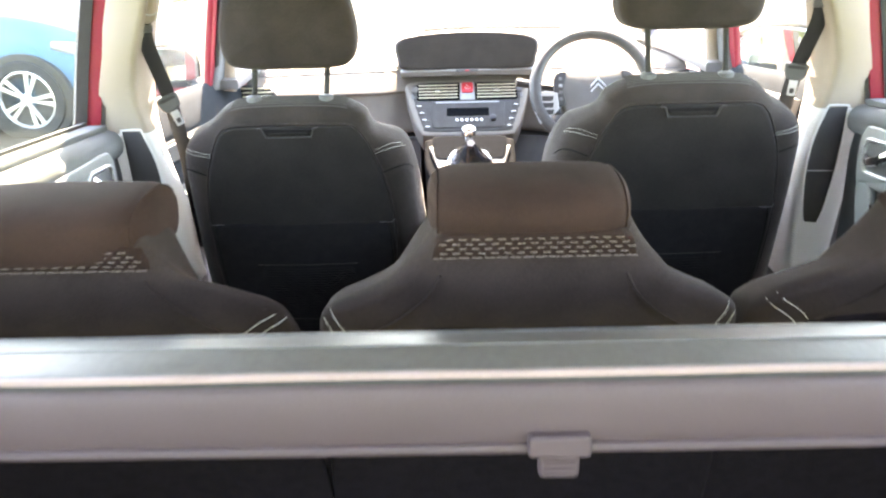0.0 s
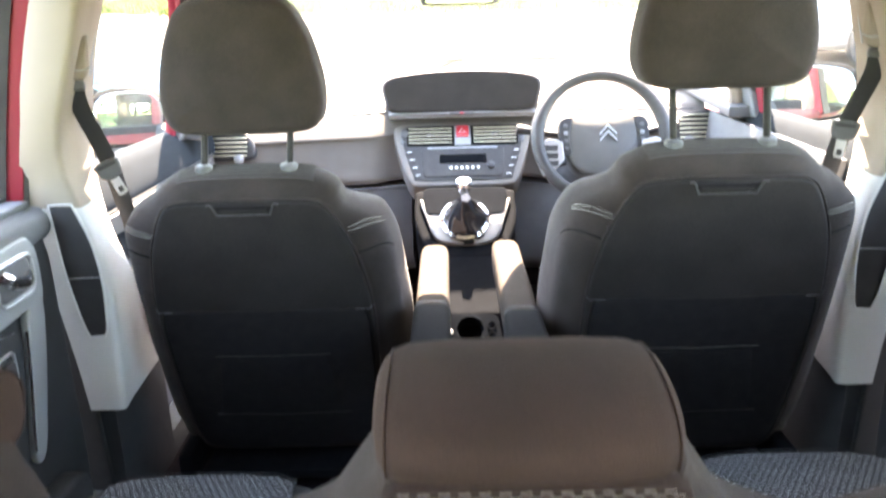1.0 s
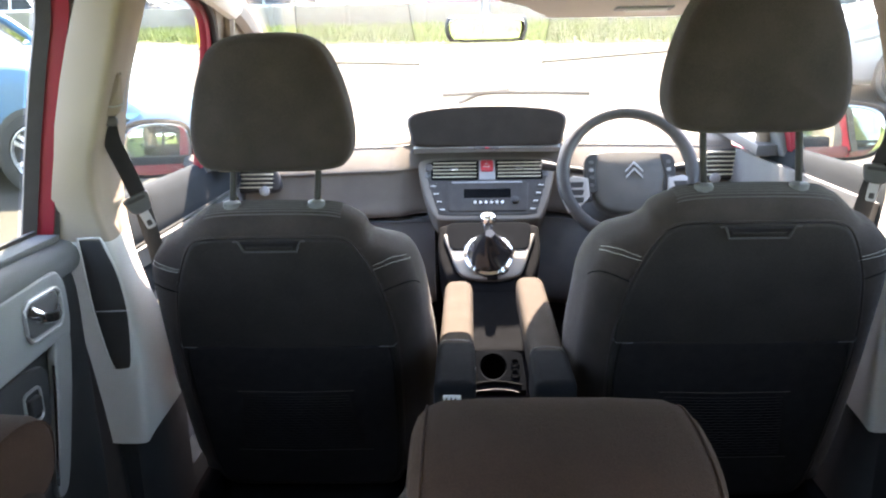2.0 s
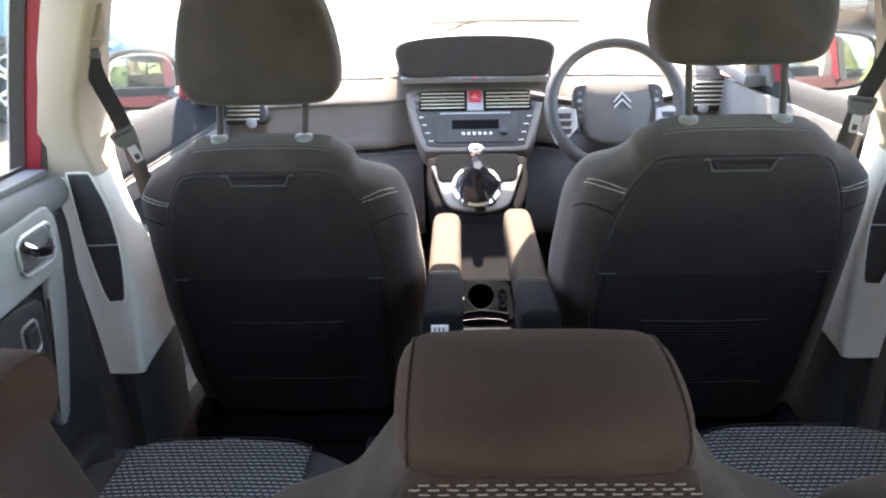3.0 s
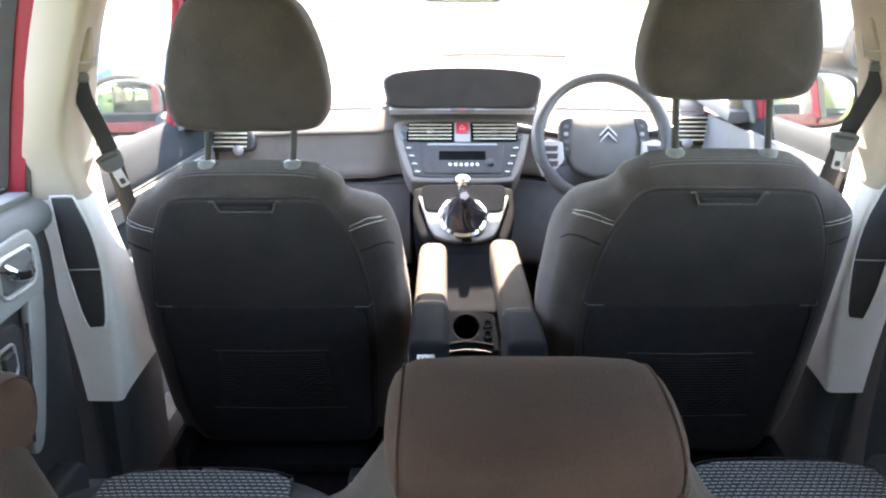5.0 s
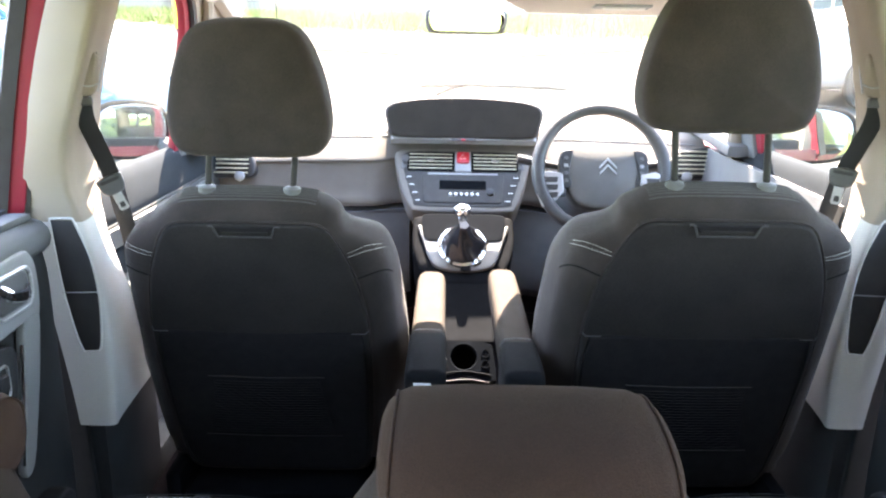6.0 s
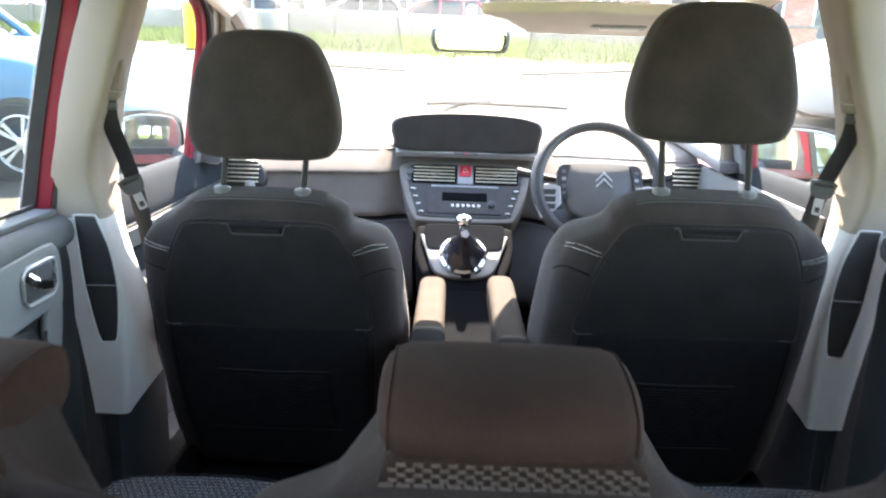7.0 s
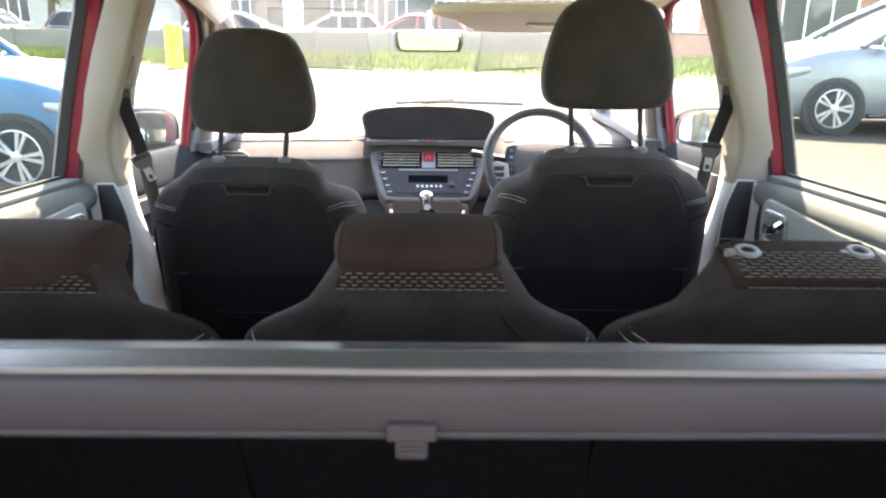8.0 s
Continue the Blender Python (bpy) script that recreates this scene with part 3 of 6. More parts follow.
    part("adjuster_gap", sweep([km @ Vector((p[0] * 1.08, p[1] * 1.06, -0.016)) for p in ko], 0.0022, 5, closed=True), SEAL, knob)
    part("adjuster_ridge", sweep([km @ Vector((u, -0.022 + 0.006 * (u / 0.018) ** 2, 0.0022)) for u in (-0.018, -0.009, 0, 0.009, 0.018)], 0.0016, 5), GREY, knob)

    # ---- front seat belt ----
    belt = thing("seat_belt", (s * 0.742, 1.93, 1.26), "dark grey seat belt hanging from the pillar", "seat belt", "seat belts")
    web = spline([(s * 0.750, 1.876, 1.252), (s * 0.748, 1.880, 1.215), (s * 0.743, 1.925, 1.14), (s * 0.740, 1.953, 1.085), (s * 0.736, 1.972, 1.02), (s * 0.730, 1.995, 0.92), (s * 0.722, 2.0, 0.70)], 4, False)
    part("webbing", strap(web, (0.9, -0.43 * s, 0), 0.033, 0.0025), WEB, belt)
    bmx = axes((s * 0.738, 1.938, 1.083 if s < 0 else 1.103), (0.9, -0.43 * s, 0), (0, 0, 1)) @ pose(0, 0, 0, 0, 0, 22 if s < 0 else -6)
    loop = part("guide_loop", slab(spline([(-0.026, 0.007), (-0.021, 0.017), (0.021, 0.017), (0.026, 0.007), (0.017, -0.019), (-0.017, -0.019)], 3), bmx @ Matrix.Translation((0, 0, 0.009)), 0.012, 0.004), GUIDE, belt, "moulded grey belt tongue grip")
    part("grip_slot", slab(rect(-0.019, 0.019, 0.005, 0.012, 0.003), bmx @ Matrix.Translation((0, 0, 0.0098)), 0.004, 0.001), RUBBER, loop)
    part("tongue", slab(rect(-0.0095, 0.0095, -0.058, -0.018, 0.004), bmx @ Matrix.Translation((0, 0, 0.006)), 0.003, 0.001), SILVER, belt, "flat steel tongue")
    part("slot", slab(rect(-0.005, 0.005, -0.052, -0.040, 0.002), bmx @ Matrix.Translation((0, 0, 0.0072)), 0.004, 0.0005), BLACK, belt)
    part("top_guide", slab(rect(-0.024, 0.024, -0.010, 0.008, 0.006), axes((s * 0.750, 1.864, 1.256), (0.9, -0.43 * s, 0), (0, 0, 1)), 0.014, 0.005), DARK, belt)

    # ---- front door ----
    door = thing("front_door", (s * 0.84, 2.4, 0.36), "grey front door with pale lower trim and red painted window frame", "car door", "front doors")
    card = part("door_card", grid_sheet(lambda u, v: (s * (0.80 - 0.05 * math.sin(v * 3.0) * 0.6 + 0.02 * v), 2.02 + 0.86 * u, 0.36 + 0.66 * v), 8, 10, 0.04), DARK, door)
    pad = [(0.850, 1.062), (0.838, 1.076), (0.822, 1.074), (0.808, 1.056), (0.798, 1.028), (0.791, 1.000), (0.789, 0.980), (0.796, 0.972), (0.850, 0.972)]
    part("belt_pad", loft([[(s * (x + 0.006 * (i / 10) ** 2), 1.99 + 0.86 * i / 10, z - 0.012 * i / 10) for x, z in spline(pad, 3)] for i in range(11)]), SHADED_PAD, door, "soft grey window ledge")
    part("pad_seam", sweep([(s * 0.7900, 1.99, 0.9690), (s * 0.791, 2.4, 0.9640), (s * 0.795, 2.84, 0.9570)], 0.0032, 6), RUBBER, door)
    part("upper_trim", strap(spline([(s * 0.789, 1.99, 0.942), (s * 0.786, 2.2, 0.939), (s * 0.786, 2.45, 0.936), (s * 0.79, 2.75, 0.932)], 4, False), (0, 0.0, 1), 0.044, 0.02), DOOR_SATIN, door, "satin grey trim band")
    part("elbow_pad", slab([(y, z) if s < 0 else (-y, z) for y, z in spline([(2.00, 0.912), (2.40, 0.910), (2.50, 0.900), (2.46, 0.86), (2.00, 0.845)], 3)], axes((s * 0.784, 0, 0), (0, 1, 0) if s < 0 else (0, -1, 0), (0, 0, 1)), 0.03, 0.010), SHADED_PAD, door, "grey padded door rest")
    part("door_handle", sweep(spline([(s * 0.776, 2.57, 0.935), (s * 0.760, 2.60, 0.938), (s * 0.760, 2.66, 0.940), (s * 0.776, 2.70, 0.940)], 4, False), 0.009, 8), CHROME, door, "chrome pull handle")
    part("armrest", rbox((min(s * 0.745, s * 0.80), 2.05, 0.76), (max(s * 0.745, s * 0.80), 2.60, 0.83), 0.02, 3), DOOR_PAD, door)
    fpts = spline([(s * 0.83, 2.57, 1.03), (s * 0.815, 2.575, 1.15), (s * 0.785, 2.56, 1.30), (s * 0.755, 2.52, 1.42), (s * 0.735, 2.43, 1.50), (s * 0.725, 2.25, 1.545), (s * 0.72, 1.95, 1.565)], 5, False)
    part("window_frame", strap(fpts, (0, 1, 0), [0.07] * 12 + [0.06] * (len(fpts) - 12), 0.02), RED, door, "red painted window frame")
    part("frame_seal", sweep([p + Vector((s * -0.012, 0.02, -0.012)) for p in fpts], 0.010, 6), RUBBER, door)
    part("mirror_sail", slab([(-0.13, 0.0), (0.07, 0.0), (0.05, 0.06), (-0.01, 0.17), (-0.06, 0.22), (-0.10, 0.17)] if s > 0 else [(0.13, 0.0), (-0.07, 0.0), (-0.05, 0.06), (0.01, 0.17), (0.06, 0.22), (0.10, 0.17)],
                            axes((s * 0.805, 2.63, 1.04), (0, -s, 0) if s < 0 else (0, -1, 0), (-s * 0.15, 0, 1)), 0.03, 0.008), DOOR_PAD, door, "grey corner cover")
    glass = part("window_glass", grid_sheet(lambda u, v: (s * (0.835 - 0.09 * v), 1.98 + (0.60 - 0.06 * v) * u, 1.05 + 0.50 * v), 8, 6, 0.004), GLASS, door)
    glass.visible_shadow = False
    part("outer_panel", grid_sheet(lambda u, v: (s * (0.90 + 0.02 * math.sin(v * 3.1) - 0.02 * v), 1.83 + 1.10 * u, 0.34 + 0.70 * v), 8, 6, 0.02), RED, door)

    # ---- front quarter pillar ----
    quarter = thing("front_quarter_trim", (s * 0.74, 2.7, 1.0), "pale trim round the small front quarter window", "pillar trim", "quarter trims", "structure")
    part("upright", sweep(spline([(s * 0.79, 2.66, 1.03), (s * 0.77, 2.66, 1.2), (s * 0.738, 2.63, 1.36), (s * 0.70, 2.55, 1.48), (s * 0.675, 2.42, 1.55)], 4, False), 0.022, 8, flat=0.7), TRIM, quarter)
    rear_line = [Vector(p) for p in ((s * 0.752, 2.60, 1.33), (s * 0.735, 2.56, 1.41), (s * 0.705, 2.45, 1.50), (s * 0.672, 2.22, 1.575))]
    front_line = [Vector(screen_point(0.5 + 0.5 * s, v)) + Vector((-s * 0.012, -0.03, -0.03)) for v in (0.36, 0.52, 0.70, 0.97)]

    def corner(u, v):
        i = min(2, int(v * 3))
        f = v * 3 - i
        return rear_line[i].lerp(rear_line[i + 1], f).lerp(front_line[i].lerp(front_line[i + 1], f), u)

    part("top_gusset", grid_sheet(corner, 6, 9, 0.012), TRIM, quarter)
    part("sill", strap([(s * 0.79, 2.60, 1.055), (s * 0.79, 3.0, 1.085), (s * 0.79, 3.6, 1.12)], (1, 0, 0), 0.09, 0.03), DARK, quarter)

    # ---- door mirror ----
    dm = thing("door_mirror", (s * 0.90, 2.78, 1.0), "dark door mirror on the outside of the front door", "mirror", "door mirrors")
    cx, hw = (-1.005, 0.105) if s < 0 else (1.02, 0.135)
    aim = Vector((0.47, -1, 0.07)) if s < 0 else Vector((-0.33, -1, 0.06))
    u = Vector((0, 0, 1)).cross(aim).normalized()
    mm = axes((cx, 2.72, 1.09), u, aim.cross(u))
    out = spline([(hw, 0.045), (hw * 0.6, 0.085), (-hw * 0.5, 0.088), (-hw, 0.05), (-hw * 1.02, -0.04), (-hw * 0.7, -0.083), (hw * 0.4, -0.085), (hw * 0.95, -0.05)], 4)
    part("housing", slab(out, mm, 0.11, 0.03, 4, back_dome=0.05), MATT_BLACK, dm)
    part("mirror_glass", slab([(p[0] * 0.88, p[1] * 0.86) for p in out], mm @ Matrix.Translation((0, 0, 0.004)), 0.006, 0.002), DOOR_MIRROR, dm, "tinted mirror glass")
    part("foot", sweep([(s * 0.835, 2.68, 1.03), (s * 0.90, 2.74, 1.035), (cx - s * hw * 0.5, 2.79, 1.05)], 0.028, 8), BLACK, dm)

    # ---- luggage space side ----
    flank = thing("boot_side_trim", (s * 0.78, 0.2, FLOOR), "dark plastic side lining of the luggage space", "side trim", "boot linings", "structure")
    part("lining", grid_sheet(lambda u, v: (s * (0.80 - 0.03 * math.sin(v * 3)), -0.28 + 0.98 * u, FLOOR + 0.69 * v), 8, 8, 0.05), DARK, flank)
    part("ledge", rbox((min(s * 0.66, s * 0.84), -0.28, 0.985), (max(s * 0.66, s * 0.84), 0.62, 1.03), 0.012), DARK, flank)
    part("outer_skin", grid_sheet(lambda u, v: (s * 0.90, -0.30 + 0.92 * u, 0.34 + 0.68 * v), 6, 6, 0.02), RED, flank)
    part("rear_pillar", sweep([(s * 0.80, -0.26, 1.0), (s * 0.76, -0.25, 1.3), (s * 0.68, -0.22, 1.60)], 0.06, 8), TRIM, flank)
    part("quarter_pillar", sweep([(s * 0.84, 0.60, 1.0), (s * 0.79, 0.62, 1.3), (s * 0.69, 0.66, 1.59)], 0.05, 8), TRIM, flank)
    q = part("quarter_glass", grid_sheet(lambda u, v: (s * (0.86 - 0.13 * v), -0.25 + 0.85 * u, 1.03 + 0.54 * v), 6, 6, 0.004), GLASS, flank)
    q.visible_shadow = False
    part("sill_cover", rbox((min(s * 0.74, s * 0.88), 0.7, 0.30), (max(s * 0.74, s * 0.88), 2.9, 0.40), 0.02), DOOR_DARK, flank)

SIDE = Matrix.Identity(4)

# ---- seats ----
from mathutils.bvhtree import BVHTree


def drape(tree, m, across, over):
    """Points of a line laid on a padded back: across (u, v) on its rear face, then over its top at the depths w."""
    out = []
    for u, v in across:
        hit, n, _, _ = tree.ray_cast(m @ Vector((u, v, 0.2)), m.to_3x3() @ Vector((0, 0, -1)))
        if hit is not None:
            out.append(hit + n * 0.0011)
    u, v = across[-1]
    for w in over:
        hit, n, _, _ = tree.ray_cast(m @ Vector((u * 1.02, v + 0.2, w)), m.to_3x3() @ Vector((0, -1, 0)))
        if hit is not None:
            out.append(hit + n * 0.0006)
    return out


def wrapped(tree, m, w, marks):
    """Points on a rounded flank: each mark gives an inner point (u, v, depth) and the angle at which it is looked at."""
    out = []
    for u, v, deep, ang in marks:
        c = Vector((w * u, v, deep))
        d = Vector((w * math.sin(radians(ang)), 0, math.cos(radians(ang))))
        hit, n, _, _ = tree.ray_cast(m @ (c + d * 0.3), m.to_3x3() @ -d)
        if hit is not None:
            out.append(hit + n * 0.0006)
    return out


def front_seat(x, y, z, lean, s, hr_lift, hr_shift, label, hr_dx=0.0, low=0.0):
    """s: the way to the middle of the car, where the armrest is; low: how far the top edge is pressed down."""
    seat = thing("front_seat", (x, y, FLOOR), label, "car seat", "front seats")
    la = radians(lean)
    M = plane((x, y, z), (0, -math.sin(la), math.cos(la)))
    half = [(0.0, 0.690), (0.10, 0.687), (0.140, 0.676), (0.167, 0.655), (0.192, 0.631), (0.228, 0.606), (0.253, 0.572), (0.261, 0.50), (0.265, 0.38), (0.268, 0.22), (0.266, 0.09), (0.257, 0.035), (0.230, -0.008), (0.0, -0.018)]
    half = [(u, v - low * min(1.0, max(0.0, (v - 0.56) / 0.08))) for u, v in half]
    # the shoulder on the inner side falls in a hollow curve
    shell = spline([(u - s * 0.042 * max(0.0, 1 - abs(v + low - 0.607) / 0.042) if u * s > 0.12 else u, v) for u, v in both(half)], 4)
    bm = slab(shell, M, 0.125, 0.050, 6, dome=0.004, back_dome=-0.02)
    inv = M.inverted()
    for vert in bm.verts:      # the lower back is deeper than the neck
        q = inv @ vert.co
        if q.z < -0.05:
            k = 0.75 + 1.75 * min(1.0, max(0.0, (0.66 - q.y) / 0.20))
            q.z = -0.05 + (q.z + 0.05) * k
        # the bolsters flare out towards the front
        flare = min(1.0, max(0.0, -q.z / 0.10)) * min(1.0, max(0.0, (abs(q.x) - 0.14) / 0.08)) * min(1.0, max(0.0, (0.62 - q.y) / 0.30))
        q.x += math.copysign((0.024 if q.x * s > 0 else 0.005) * flare, q.x)
        vert.co = M @ q
    tree = BVHTree.FromBMesh(bm)
    back = part("backrest", bm, CLOTH_FRONT, seat)
    panel = spline(both([(u, v - low * min(1.0, max(0.0, (v - 0.56) / 0.08))) for u, v in ((0.0, 0.655), (0.10, 0.655), (0.132, 0.651), (0.150, 0.640), (0.165, 0.615), (0.180, 0.580), (0.197, 0.530), (0.210, 0.465), (0.218, 0.40), (0.221, 0.30), (0.218, 0.16), (0.212, 0.05), (0.195, -0.002), (0.15, -0.014), (0.0, -0.016))]), 4)
    pn = part("back_panel", slab(panel, M @ Matrix.Translation((0, 0, 0.009)), 0.012, 0.006, 3, dome=0.004), PANEL, seat, "smooth dark backrest cover")
    part("panel_piping", sweep([M @ Vector((p[0] * 1.012, p[1] + (p[1] - 0.35) * 0.012, 0.0035)) for p in panel], 0.0020, 6, closed=True), CLOTH_FRONT, pn)
    slot = part("pull_slot", slab([(-0.054, 0.6520 - low), (0.054, 0.6520 - low), (0.047, 0.6385 - low), (-0.047, 0.6385 - low)], M @ Matrix.Translation((0, 0, 0.0135)), 0.008, 0.002), POUCH_NET, pn, "shallow dark pull slot")
    part("slot_shelf", slab([(-0.044, 0.6440 - low), (0.044, 0.6440 - low), (0.042, 0.6395 - low), (-0.042, 0.6395 - low)], M @ Matrix.Translation((0, 0, 0.0150)), 0.004, 0.001), PANEL, slot)
    part("pull_lip", sweep(spline([M @ Vector((u, v - low, 0.0135)) for u, v in ((-0.066, 0.6545), (-0.057, 0.6535), (-0.049, 0.6340), (-0.040, 0.6325), (0.040, 0.6325), (0.049, 0.6340), (0.057, 0.6535), (0.066, 0.6545))], 3, False), 0.0019, 6), FASCIA, pn)
    # the lower half of the cover is a flat cloth pouch with a ribbed middle
    po = part("pouch", slab(spline(both([(0.0, 0.402), (0.15, 0.402), (0.190, 0.399), (0.207, 0.388), (0.212, 0.30), (0.210, 0.16), (0.204, 0.06), (0.188, 0.006), (0.15, -0.006), (0.0, -0.008)]), 3), M @ Matrix.Translation((0, 0, 0.0134)), 0.0065, 0.006, 4, dome=0.003), POUCH_NET, seat, "dark cloth map pouch")
    for v, u in ((0.2835, 0.122), (0.108, 0.150)):
        part("pouch_seam", sweep([M @ Vector((-u, v, 0.0170)), M @ Vector((0, v, 0.0205)), M @ Vector((u, v, 0.0170))], 0.0007, 5), FASCIA, po)
    ribs = bmesh.new()
    for i in range(21):
        v = 0.119 + 0.0076 * i
        hw = 0.112 + 0.022 * (1 - i / 20)
        sweep([M @ Vector((hw * (k / 12 - 1), v + 0.0011 * (1 if (k + i) % 2 else -1), 0.0178 + 0.0030 * (1 - (k / 12 - 1) ** 2))) for k in range(25)], 0.0011, 4, ribs)
    part("ribbed_net", ribs, POUCH_NET, po)
    for w in (-1, 1):
        part("edge_tab", sweep([M @ Vector((w * 0.219, 0.405, 0.006)), M @ Vector((w * 0.213, 0.402, 0.0140)), M @ Vector((w * 0.184, 0.403, 0.0150))], 0.0008, 5), DOOR_PAD, pn)
        rows = bmesh.new()
        for k in range(2):
            line = wrapped(tree, M, w, [(0.190, 0.584 - low - 0.0064 * k + 0.007 * math.sin(j / 12 * 2.2) - 0.016 * (j / 12) ** 3, -0.060, -6 + 96 * j / 12) for j in range(13)])
            stitches(spline(line, 3, False), rows, 0.0040, 0.0017, 0.00045)
        tagged(part("stitching", rows, THREAD, back, "double row of pale stitches"), kind="stuff")
        # a seam across the flank, running down the side of the bolster
        line = wrapped(tree, M, w, [(0.195, 0.528 + 0.016 * math.sin(j / 10 * 2.4) - 0.030 * (j / 10) ** 3, -0.055, 2 + 88 * j / 10) for j in range(11)])
        part("flank_seam", sweep(spline(line, 4, False), 0.0014, 5), MATT_BLACK, back)
    # knitted cloth of the seat's front wraps over the top edge
    knit = bmesh.new()
    for k in range(9):
        line = []
        for j in range(41):
            u = -0.128 + 0.256 * j / 40
            hit, n, _, _ = tree.ray_cast(M @ Vector((u, 1.0, -0.032 - 0.0075 * k)), M.to_3x3() @ Vector((0, -1, 0)))
            if hit is not None:
                line.append(hit + n * (0.0004 + 0.0022 * ((j + k) % 2)))
        sweep(line, 0.0017, 4, knit)
    tagged(part("knit_pattern", knit, KNIT, back, "ribbed dark knit over the top edge"), kind="stuff")
    # headrest
    hz, hy = z + 0.741 + hr_lift, y - 0.195 + hr_shift
    H = plane((x + hr_dx, hy, hz), (0, -0.04, 1))
    ho = spline(both([(0.0, 0.246), (0.060, 0.242), (0.098, 0.222), (0.124, 0.175), (0.141, 0.115), (0.147, 0.065), (0.140, 0.026), (0.118, 0.006), (0.06, 0.0), (0.0, 0.0)]), 4)
    head = part("headrest", slab(ho, H, 0.105, 0.027, 5, dome=0.012, back_dome=0.008), CLOTH_FRONT, seat)
    for w in (-1, 1):
        a, b = H @ Vector((w * 0.080, 0.03, -0.05)), M @ Vector((w * 0.080, 0.68, -0.062))
        part("rod", sweep([a, b], 0.0062, 10), STEEL, seat, "polished steel headrest rod")
        part("rod_sleeve", lathe([(0.0155, -0.01), (0.0165, 0.003), (0.014, 0.006), (0.008, 0.008)], axes(M @ Vector((w * 0.080, 0.690 - low, -0.062)), (1, 0, 0), (0, 1, 0)), 18), SLEEVE, seat, "pale grey rod sleeve")
    # cushion and base
    Cm = axes((x, y, z + 0.075), (1, 0, 0), (0, 1, 0.06))
    cush = spline(both([(0.0, 0.50), (0.16, 0.49), (0.23, 0.46), (0.25, 0.36), (0.255, 0.20), (0.24, 0.11), (0.0, 0.10)]), 4)
    part("cushion", slab(cush, Cm, 0.13, 0.04, 4, dome=0.0), CLOTH_FRONT, seat)
    for w in (-1, 1):
        part("seat_rail", rbox((x + w * 0.17 - 0.02, y - 0.10, FLOOR - 0.005), (x + w * 0.17 + 0.02, y + 0.42, FLOOR + 0.035), 0.006), BLACK, seat)
        part("side_cover", rbox((x + w * 0.235 - 0.018, y - 0.06, FLOOR + 0.02), (x + w * 0.235 + 0.018, y + 0.40, z + 0.0), 0.012), MATT_BLACK, seat)
    part("seat_pan", rbox((x - 0.21, y - 0.06, FLOOR + 0.03), (x + 0.21, y + 0.42, z - 0.05), 0.015), MATT_BLACK, seat)
    # folding armrest
    ax = -0.086 if s > 0 else 0.094
    a0, a1 = (1.66, 2.285) if s > 0 else (1.66, 2.315)
    Am = axes((ax, 0, 0.805), (1, 0, 0), (0, 1, 0.0))
    rings = []
    for y_arm, k in [(a0, 0.80), (a0 + 0.010, 0.94), (a0 + 0.03, 1.0)] + [(a0 + 0.03 + (a1 - a0 - 0.085) * q / 8, 1.0) for q in range(1, 9)] + [(a1 - 0.040, 0.985), (a1 - 0.026, 0.95), (a1 - 0.014, 0.88), (a1 - 0.006, 0.77), (a1 - 0.001, 0.62), (a1, 0.45)]:
        ring = []
        for q in range(36):
            ca, sa = math.cos(2 * math.pi * q / 36), math.sin(2 * math.pi * q / 36)
            ring.append((ax + 0.0355 * k * math.copysign(abs(ca) ** 0.55, ca), y_arm, 0.7645 + 0.0425 * k * math.copysign(abs(sa) ** 0.50, sa)))
        rings.append(ring)
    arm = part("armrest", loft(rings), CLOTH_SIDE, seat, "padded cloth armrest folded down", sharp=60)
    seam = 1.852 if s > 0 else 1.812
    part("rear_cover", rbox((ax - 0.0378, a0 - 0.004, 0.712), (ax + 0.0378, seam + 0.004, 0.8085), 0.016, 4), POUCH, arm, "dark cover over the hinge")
    if s > 0:
        # Fleck of sunlight on the armrest's end, built as a pale barred plate.
        fleck = part("sun_fleck", rbox((-0.107, a0 - 0.0062, 0.762), (-0.0755, a0 - 0.0042, 0.786), 0.0008, 1), PALE, arm, "small fleck of sunlight added as a pale plate with dark bars")
        for bx in (-0.1005, -0.0925, -0.0845):
            part("fleck_bar", rbox((bx - 0.0014, a0 - 0.0070, 0.765), (bx + 0.0014, a0 - 0.0063, 0.7815), 0.0002, 1), BLACK, fleck)
    part("armrest_seam", sweep([Am @ Vector((u, seam + 0.012 * (1 - (u / 0.036) ** 2), 0.0015 - (0.012 if abs(u) > 0.03 else 0))) for u in (-0.0355, -0.028, -0.015, 0, 0.015, 0.028, 0.0355)], 0.0018, 5), BLACK, arm)
    part("buckle_stalk", sweep([(x + s * 0.27, y + 0.02, FLOOR + 0.1), (x + s * 0.275, y - 0.01, z + 0.06), (x + s * 0.275, y - 0.02, z + 0.13)], 0.013, 8, flat=0.6), BLACK, seat)
    return seat


front_seat(-0.423, 1.972, 0.430, 18.5, 1, -0.007, 0.0, "dark cloth passenger seat with folded armrest and tall headrest", 0.008, 0.002)
front_seat(0.423, 1.862, 0.474, 17.5, -1, 0.019, 0.01, "dark cloth driver seat with folded armrest and raised headrest", -0.007, 0.008)


def droop(bm, m, fall, thin):
    """Lets the shoulders of a backrest fall away towards its front and thins them."""
    inv = m.inverted()
    for vert in bm.verts:
        q = inv @ vert.co
        k = min(1.0, max(0.0, (abs(q.x) - 0.095) / 0.05))
        if q.z < 0 and q.y > 0.3:
            q.z *= 1 - thin * k * min(1.0, (q.y - 0.3) / 0.15)
            q.y += fall * q.z * k * min(1.0, (q.y - 0.3) / 0.15)
            vert.co = m @ q
    return bm


